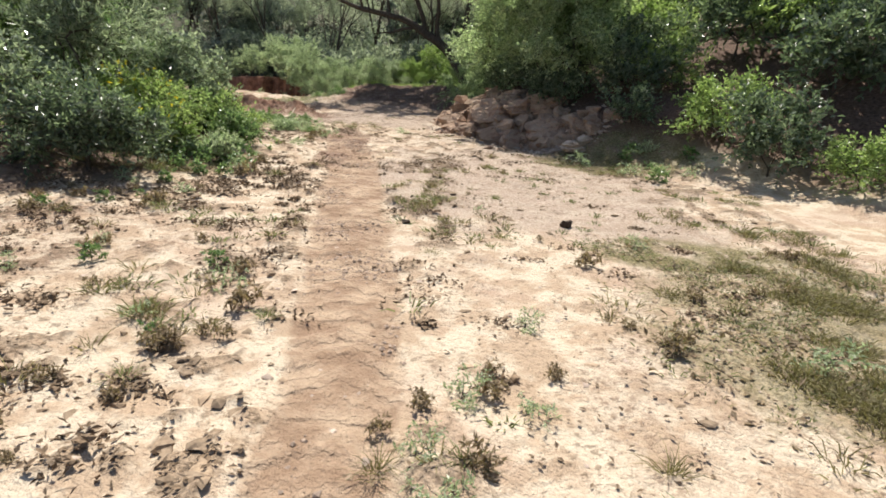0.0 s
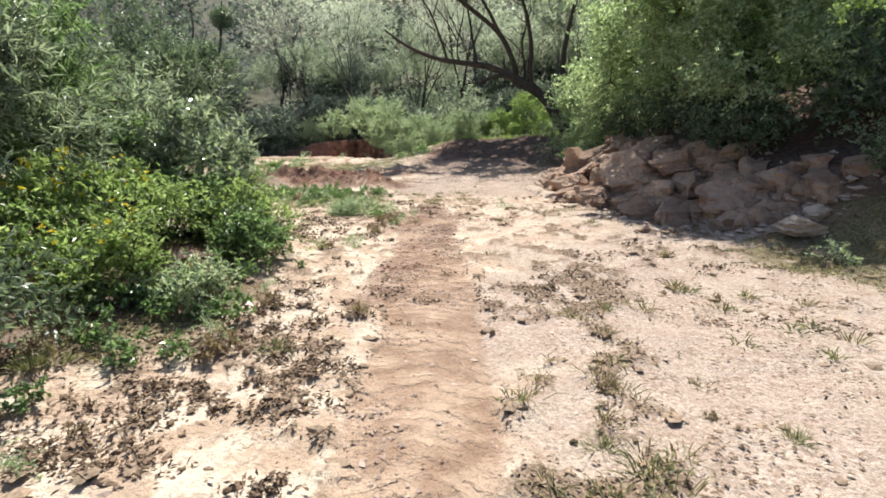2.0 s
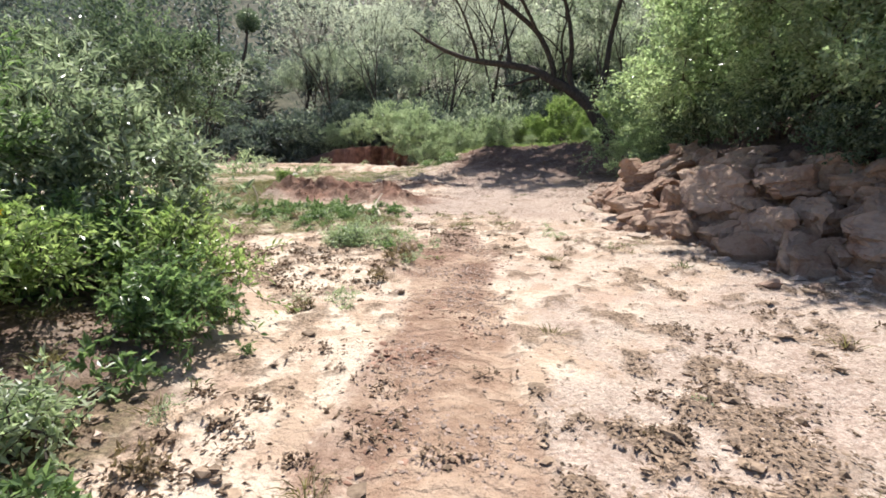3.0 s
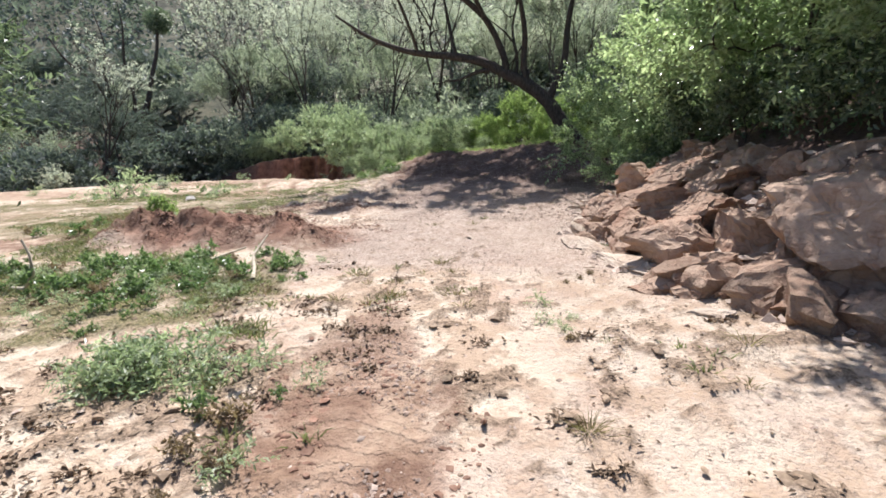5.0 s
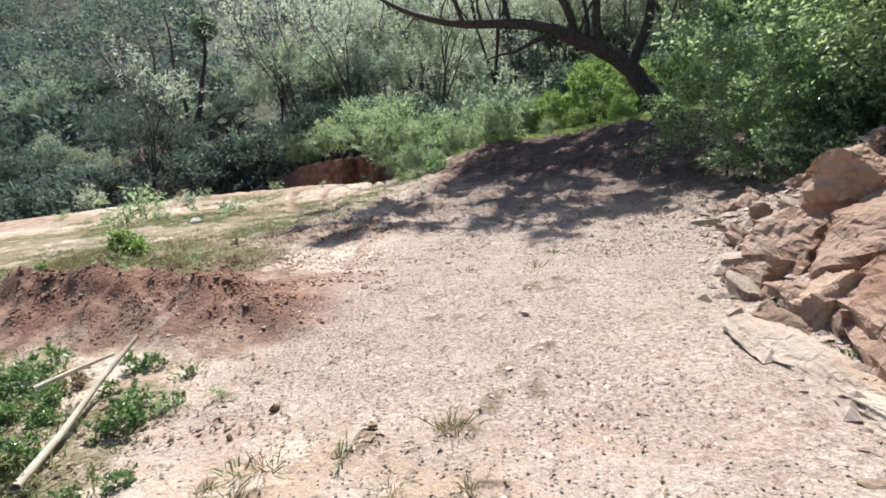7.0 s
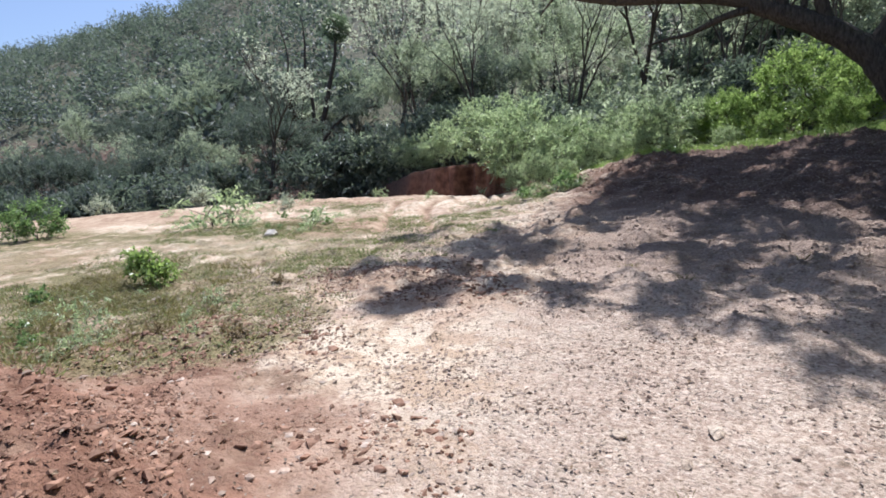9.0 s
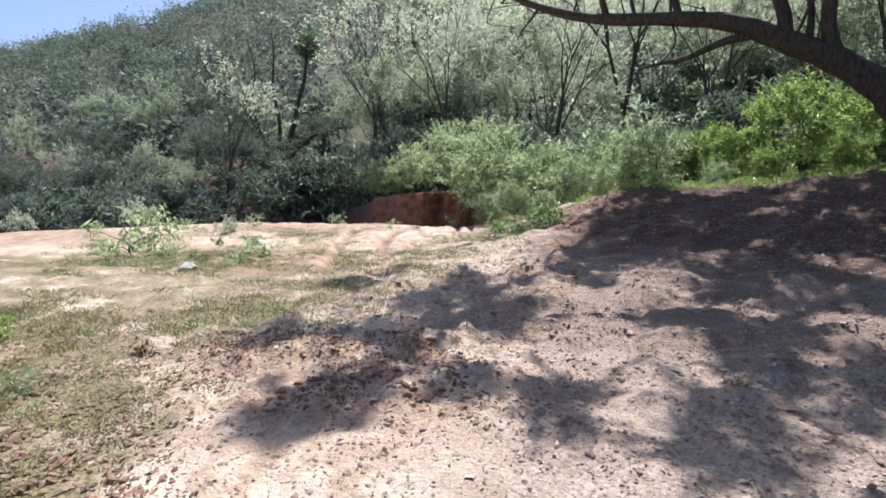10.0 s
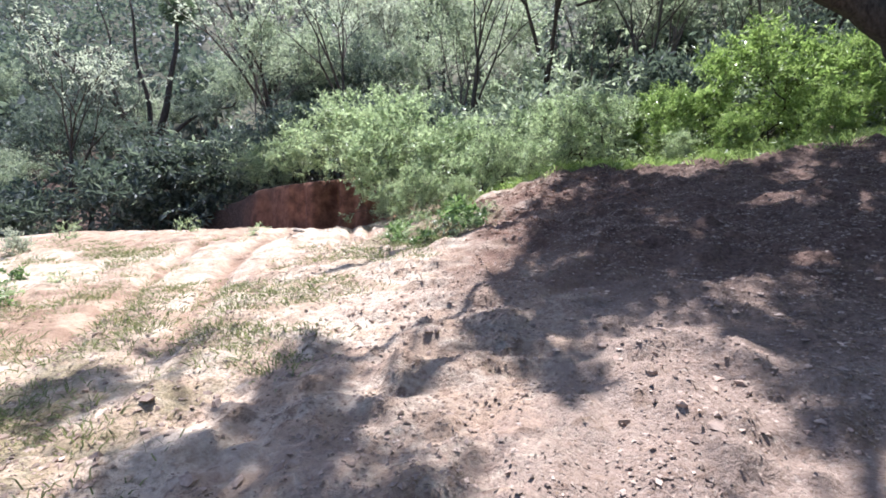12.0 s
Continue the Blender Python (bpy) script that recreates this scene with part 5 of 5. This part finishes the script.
def flakes(count, x0, x1, y0, y1, keep, size, tilt=0.18):
    p = scatter(rg, count, x0, x1, y0, y1, keep)
    p[:, 2] += rg.uniform(0.002, 0.018, len(p))
    d = np.concatenate([rg.normal(0, 1, (len(p), 2)), np.full((len(p), 1), 0.15)], 1)
    return leaves(rg, p, d, size, size * 0.55, 0, 0.12, tilt)


v, f = chips(rg, scatter(rg, 6500, -3.4, 0.4, 0.7, 13, lambda x, y: track_mask(x, y)[0] * step(-0.2, 0.3, fbm(x, y, 0.5, 99)) * np.interp(y, (0, 5, 9), (0.4, 0.7, 1.0))), 0.003, 0.022, 0.5, 3.0)
tagged(part("soil_crumbs", v, f, CRUMBS), "crumbs of brown soil along the tyre track", "soil", kind="stuff")
w = scatter(np.random.default_rng(87), 7000, -5.5, 4, 0.6, 15, lambda x, y: crumb_density(x, y) * np.where(x < np.interp(y, TRACK_Y, TRACK_X), 1.0, 0.3))
v, f = lumps(np.random.default_rng(88), w, 0.006, 0.05, 3.2, 0.36)
tagged(part("soil_crumbs", v, f, CURL), "crusted lumps of dry soil and litter on the sand", "soil", kind="stuff")


def clump_density(x, y):
    d = x - np.interp(y, TRACK_Y, TRACK_X)
    return off_track(x, y) * np.where(d < 0, 1.0, 0.14) * step(-0.35, 0.25, fbm(x, y, 1.2, 85)) * np.interp(y, (0, 6, 11, 15), (0.8, 1.0, 0.9, 0.3)) * (1 - step(3.2, 4.5, np.abs(d)))


def litter_clumps(count, per):
    """Raked-up clots of dead leaves and earth, dark on the sand."""
    cr = np.random.default_rng(86)
    c = scatter(cr, count, -6.5, 4.5, 0.7, 15, clump_density)
    p = np.repeat(c, per, 0)
    reach = np.repeat(cr.uniform(0.025, 0.11, count), per)[:, None] * np.array([1.3, 0.8])
    p[:, :2] += cr.normal(0, 1, (len(p), 2)) * reach
    p[:, 2] = height(p[:, 0], p[:, 1]) + cr.uniform(0.0, 0.022, len(p))
    d = np.concatenate([cr.normal(0, 1, (len(p), 2)), np.full((len(p), 1), 0.35)], 1)
    v, f = leaves(cr, p, d, 0.04, 0.017, 0, 0.3, 0.6)
    lump, g = lumps(cr, p[::2] - np.array([0, 0, 0.006]), 0.005, 0.026, 2.5, 0.6)
    return np.concatenate([v, lump]), np.concatenate([f, g + len(v)])


v, f = litter_clumps(430, 34)
tagged(part("litter_clumps", v, f, CRUMB), "clots of dead leaves and earth on the sand", "litter", kind="stuff")
v, f = flakes(20000, -9, 4, 0.6, 29, crumb_density, 0.03)
tagged(part("leaf_litter", v, f, CRUMB), "brown crumbs of dead leaves on the sand", "litter", kind="stuff")
v, f = flakes(2000, -4.5, 3.5, 0.8, 14, lambda x, y: crumb_density(x, y) * step(0.0, 0.3, fbm(x, y, 0.5, 84)), 0.034, 0.3)
tagged(part("mud_curls", v, f, CURL), "curled flakes of dried mud and dead leaves", "litter", kind="stuff")
v, f = flakes(9000, -16, 5, 0.5, 31, spots_density(TURF, 61), 0.05)
tagged(part("leaf_litter", v, f, WITHERED), "matted withered leaves among the turf", "litter", kind="stuff")
v, f = flakes(24000, -9, 3, 13, 30, gravel_density, 0.024)
tagged(part("leaf_litter", v, f, FLAKE), "greyish dead leaves strewn over the gravel", "litter", kind="stuff")
CLODS = ((-5.2, 28.4, 1.6, 1.6), (-6.6, 17.4, 1.5, 0.9), (-7.4, 16.4, 1.6, 0.7), (-5.4, 16.4, 1.4, 0.8), (-5.8, 20.2, 1.5, 0.7), (-6.2, 29.0, 0.9, 0.9), (-7.6, 17.2, 1.8, 0.7), (-4.2, 17.3, 0.7, 0.6), (-6.3, 18.3, 1.0, 0.8))
v, f = lumps(rg, scatter(rg, 8000, -10, -3, 13, 31, spots_density(CLODS, 91)), 0.006, 0.038, 4.5)
w, g = chips(rg, scatter(rg, 20000, -10, -3, 13, 31, spots_density(CLODS, 93)), 0.004, 0.022, 0.6, 2.5)
v, f = np.concatenate([v, w]), np.concatenate([f, g + len(v)])
v2, f2 = lumps(rg, scatter(rg, 11000, -9, 3, 12, 30, lambda x, y: (0.15 + 0.85 * step(17, 21, y)) * (1 - step(-0.1, 0.5, x - bank_line(y))) * step(-0.3, 0.3, fbm(x, y, 0.6, 95))), 0.004, 0.034, 4.0)
w, g = chips(rg, scatter(rg, 42000, -9, 2, 18, 30, lambda x, y: (1 - step(-0.1, 0.5, x - bank_line(y))) * step(-0.3, 0.2, fbm(x, y, 0.45, 96))), 0.006, 0.022, 0.6, 2.5)
v2, f2 = np.concatenate([v2, w]), np.concatenate([f2, g + len(v2)])
tagged(part("soil_crumbs", v2, f2, CRUMBS), "small crumbs of dry soil strewn over the ground", "soil", kind="stuff")
w, g = lumps(rg, scatter(rg, 1500, -3.6, -1.2, 6.5, 14, spots_density(((-2.0, 10.0, 0.4, 3.0), (-2.55, 12.3, 0.5, 1.4)), 92)), 0.002, 0.03, 4.0, 0.4)
v, f = np.concatenate([v, w]), np.concatenate([f, g + len(v)])
tagged(part("earth_clods", v, f, CLOD), "clods of turned red earth", "earth", kind="stuff")


def stick(label, pts, r):
    pts = [Vector((x, y, height_at(x, y, True) + dz)) for x, y, dz in pts]
    a = np.array(pts)
    v, f = tubes([(a, np.linspace(r, r * 0.55, len(a)))], 6)
    tagged(part("stick", v, f, STICK, smooth=True), label, "stick")


stick("long bleached stick lying on weeds beside turned earth", ((-4.32, 14.19, 0.03), (-4.48, 14.53, 0.05), (-4.74, 14.99, 0.1), (-4.69, 15.3, 0.28)), 0.026)
stick("bent young sapling on bare red earth", ((-6.9, 13.8, 0.02), (-6.62, 13.72, 0.05), (-6.48, 13.72, 0.2), (-6.5, 13.74, 0.4), (-6.58, 13.76, 0.56)), 0.022)
stick("short bleached stick lying on weeds", ((-5.31, 14.98, 0.06), (-5.24, 15.2, 0.08), (-5.06, 15.39, 0.1)), 0.02)


# ---- leafy weeds ----
def weed(label, seed, r, h, leaf, count, mat):
    return plant("weed", label, "weed", seed, [(0, 0, -0.03), (0, 0, 0.02), (0.005, 0, 0.05)], [(12, (0, 0, h * 0.55), (r, r, h * 0.5))], leaf, count, BARK, mat, r * 0.4, 0.1, tip=0.0022, sides=4, group="weeds along the track", twigs=False)


weeds = [weed("leafy green weed on the sandy ground", 201, 0.16, 0.16, (0.055, 0.028), 200, GREEN_LEAF), weed("grey-green weed on the sandy ground", 202, 0.20, 0.18, (0.05, 0.016), 260, SAGE_LEAF),
         weed("withered brown weed on the sandy ground", 203, 0.16, 0.09, (0.06, 0.024), 180, WITHERED), weed("broad-leaved green weed on the ground", 204, 0.18, 0.2, (0.08, 0.042), 160, GREEN_LEAF)]
fresh = set(range(4))
wr = random.Random(12)


def sow(count, x, y, rx, ry, kinds_of, lo=0.6, hi=1.5):
    for _ in range(count):
        a, d = wr.uniform(0, 2 * math.pi), math.sqrt(wr.random())
        k = wr.choice(kinds_of)
        (put if k in fresh else put_copy)(weeds[k], x + rx * d * math.cos(a), y + ry * d * math.sin(a), wr.uniform(0, 360), 0.68 * wr.uniform(lo, hi), 0.0)
        fresh.discard(k)


sow(24, -3.3, 6.9, 0.75, 1.0, (0, 1, 3, 0, 2))
sow(18, -3.0, 4.8, 1.0, 1.0, (2, 2, 0, 2, 1), 0.5, 1.1)
sow(16, -5.0, 13.4, 0.9, 0.9, (0, 3, 0, 1, 3), 0.45, 1.0)
sow(40, -4.6, 14.5, 1.1, 0.9, (0, 3, 0, 1, 3), 0.4, 0.95)
sow(12, -6.0, 14.9, 1.0, 0.6, (0, 3, 1), 0.6, 1.4)
sow(34, -7.0, 14.0, 2.2, 1.4, (0, 1, 1, 3), 0.5, 1.3)
sow(18, -3.0, 10.6, 0.35, 2.2, (0, 1, 2, 2), 0.5, 1.1)
sow(20, -3.7, 12.0, 0.5, 0.28, (1,), 0.9, 1.7)
sow(40, -6.2, 14.5, 1.9, 0.9, (0, 1, 1, 2), 0.5, 1.2)
sow(10, -9.0, 17.8, 2.0, 0.8, (1, 2, 0), 0.8, 1.8)
sow(30, -2.1, 2.4, 1.0, 1.6, (2, 2, 2, 0, 1), 0.4, 1.1)
sow(16, 2.3, 2.8, 1.7, 1.9, (2, 2, 2, 1), 0.5, 1.2)
sow(14, 0.4, 1.9, 0.7, 1.0, (2, 2, 1), 0.4, 0.9)
sow(12, 3.2, 9.0, 1.2, 1.0, (1, 0, 1), 0.8, 1.8)
sow(9, 0.5, 7.0, 1.6, 3.0, (2, 1, 2), 0.3, 0.7)
sow(16, -7.6, 18.6, 1.6, 1.4, (0, 1, 1, 2), 0.5, 1.1)
sow(8, -12.4, 24.2, 1.8, 0.7, (0, 1), 0.7, 1.5)
sow(14, -6.5, 27.8, 0.7, 0.8, (1, 0, 3, 1), 1.0, 2.2)
sow(8, -7.2, 29.2, 0.9, 1.0, (1, 0, 3), 0.8, 2.0)
sow(7, -15.0, 25.6, 4.5, 2.0, (1, 0), 0.9, 2.2)
sow(8, -1.0, 13.6, 0.5, 1.2, (2, 1), 0.4, 0.8)

silver = shrub("silver_bush", "small silvery bush at the rim of the clearing", 205, 0.7, 0.8, (0.09, 0.035), 1800, DRY_HAZE_LEAF, 34, 0.16)
put(silver, -21.5, 28.6)
put_copy(silver, -25.0, 26.6, 80, 0.8)
put(shrub("low_shrub", "rounded dark green shrub at the rim of the clearing", 206, 0.75, 1.05, (0.09, 0.04), 3400, GREEN_LEAF, 40, 0.16), -19.2, 22.0)
put_copy(silver, -15.5, 27.6, 150, 0.55)
for x, y, z in ((-13.2, 29.6, 1.4), (-16.0, 28.9, 1.6), (-18.4, 28.2, 1.3), (-10.9, 29.0, 1.0), (-14.6, 24.1, 4.2), (-14.2, 24.4, 3.0), (-10.9, 23.9, 2.0), (-11.6, 24.9, 1.2), (-20.2, 26.4, 1.6)):
    put_copy(weeds[1], x, y, wr.uniform(0, 360), z, 0.0)


# ---- single grass tufts on the track ----
def grass_tuft(label, seed, blades, length, mat):
    tr = np.random.default_rng(seed)
    v, f = tufts(tr, np.zeros((3, 3)) + tr.normal(0, 0.03, (3, 3)) * np.array([1, 1, 0]), blades, length, 0.003, 0.035)
    thing = tagged(new("grass_tuft"), label, "grass", "grass tufts on the track")
    part("tuft", v, f, mat, thing)
    return thing


straw_tuft = grass_tuft("dry straw-coloured grass tuft on the sand", 301, 26, 0.17, STRAW)
green_tuft = grass_tuft("half-green grass tuft on the sand", 302, 24, 0.16, GRASS)
put(straw_tuft, -0.37, 7.57, 0.0, 0.75, 0.0)
put(green_tuft, -0.08, 7.75, 0.0, 0.75, 0.0)
for k, (x, y, z) in enumerate(((-0.3, 5.9, 1.0), (-1.2, 11.6, 0.9), (-0.9, 12.6, 0.8), (-2.2, 13.7, 0.9), (-3.3, 11.9, 1.1), (-2.5, 14.4, 0.8), (-1.4, 1.9, 0.9), (-0.2, 1.45, 0.8), (0.15, 1.5, 1.0), (0.95, 1.55, 0.8), (-1.0, 2.6, 0.8), (-0.1, 3.9, 0.7), (0.6, 6.1, 0.8))):
    put_copy(straw_tuft if k % 2 else green_tuft, x, y, 67 * k, 0.75 * z, 0.0)
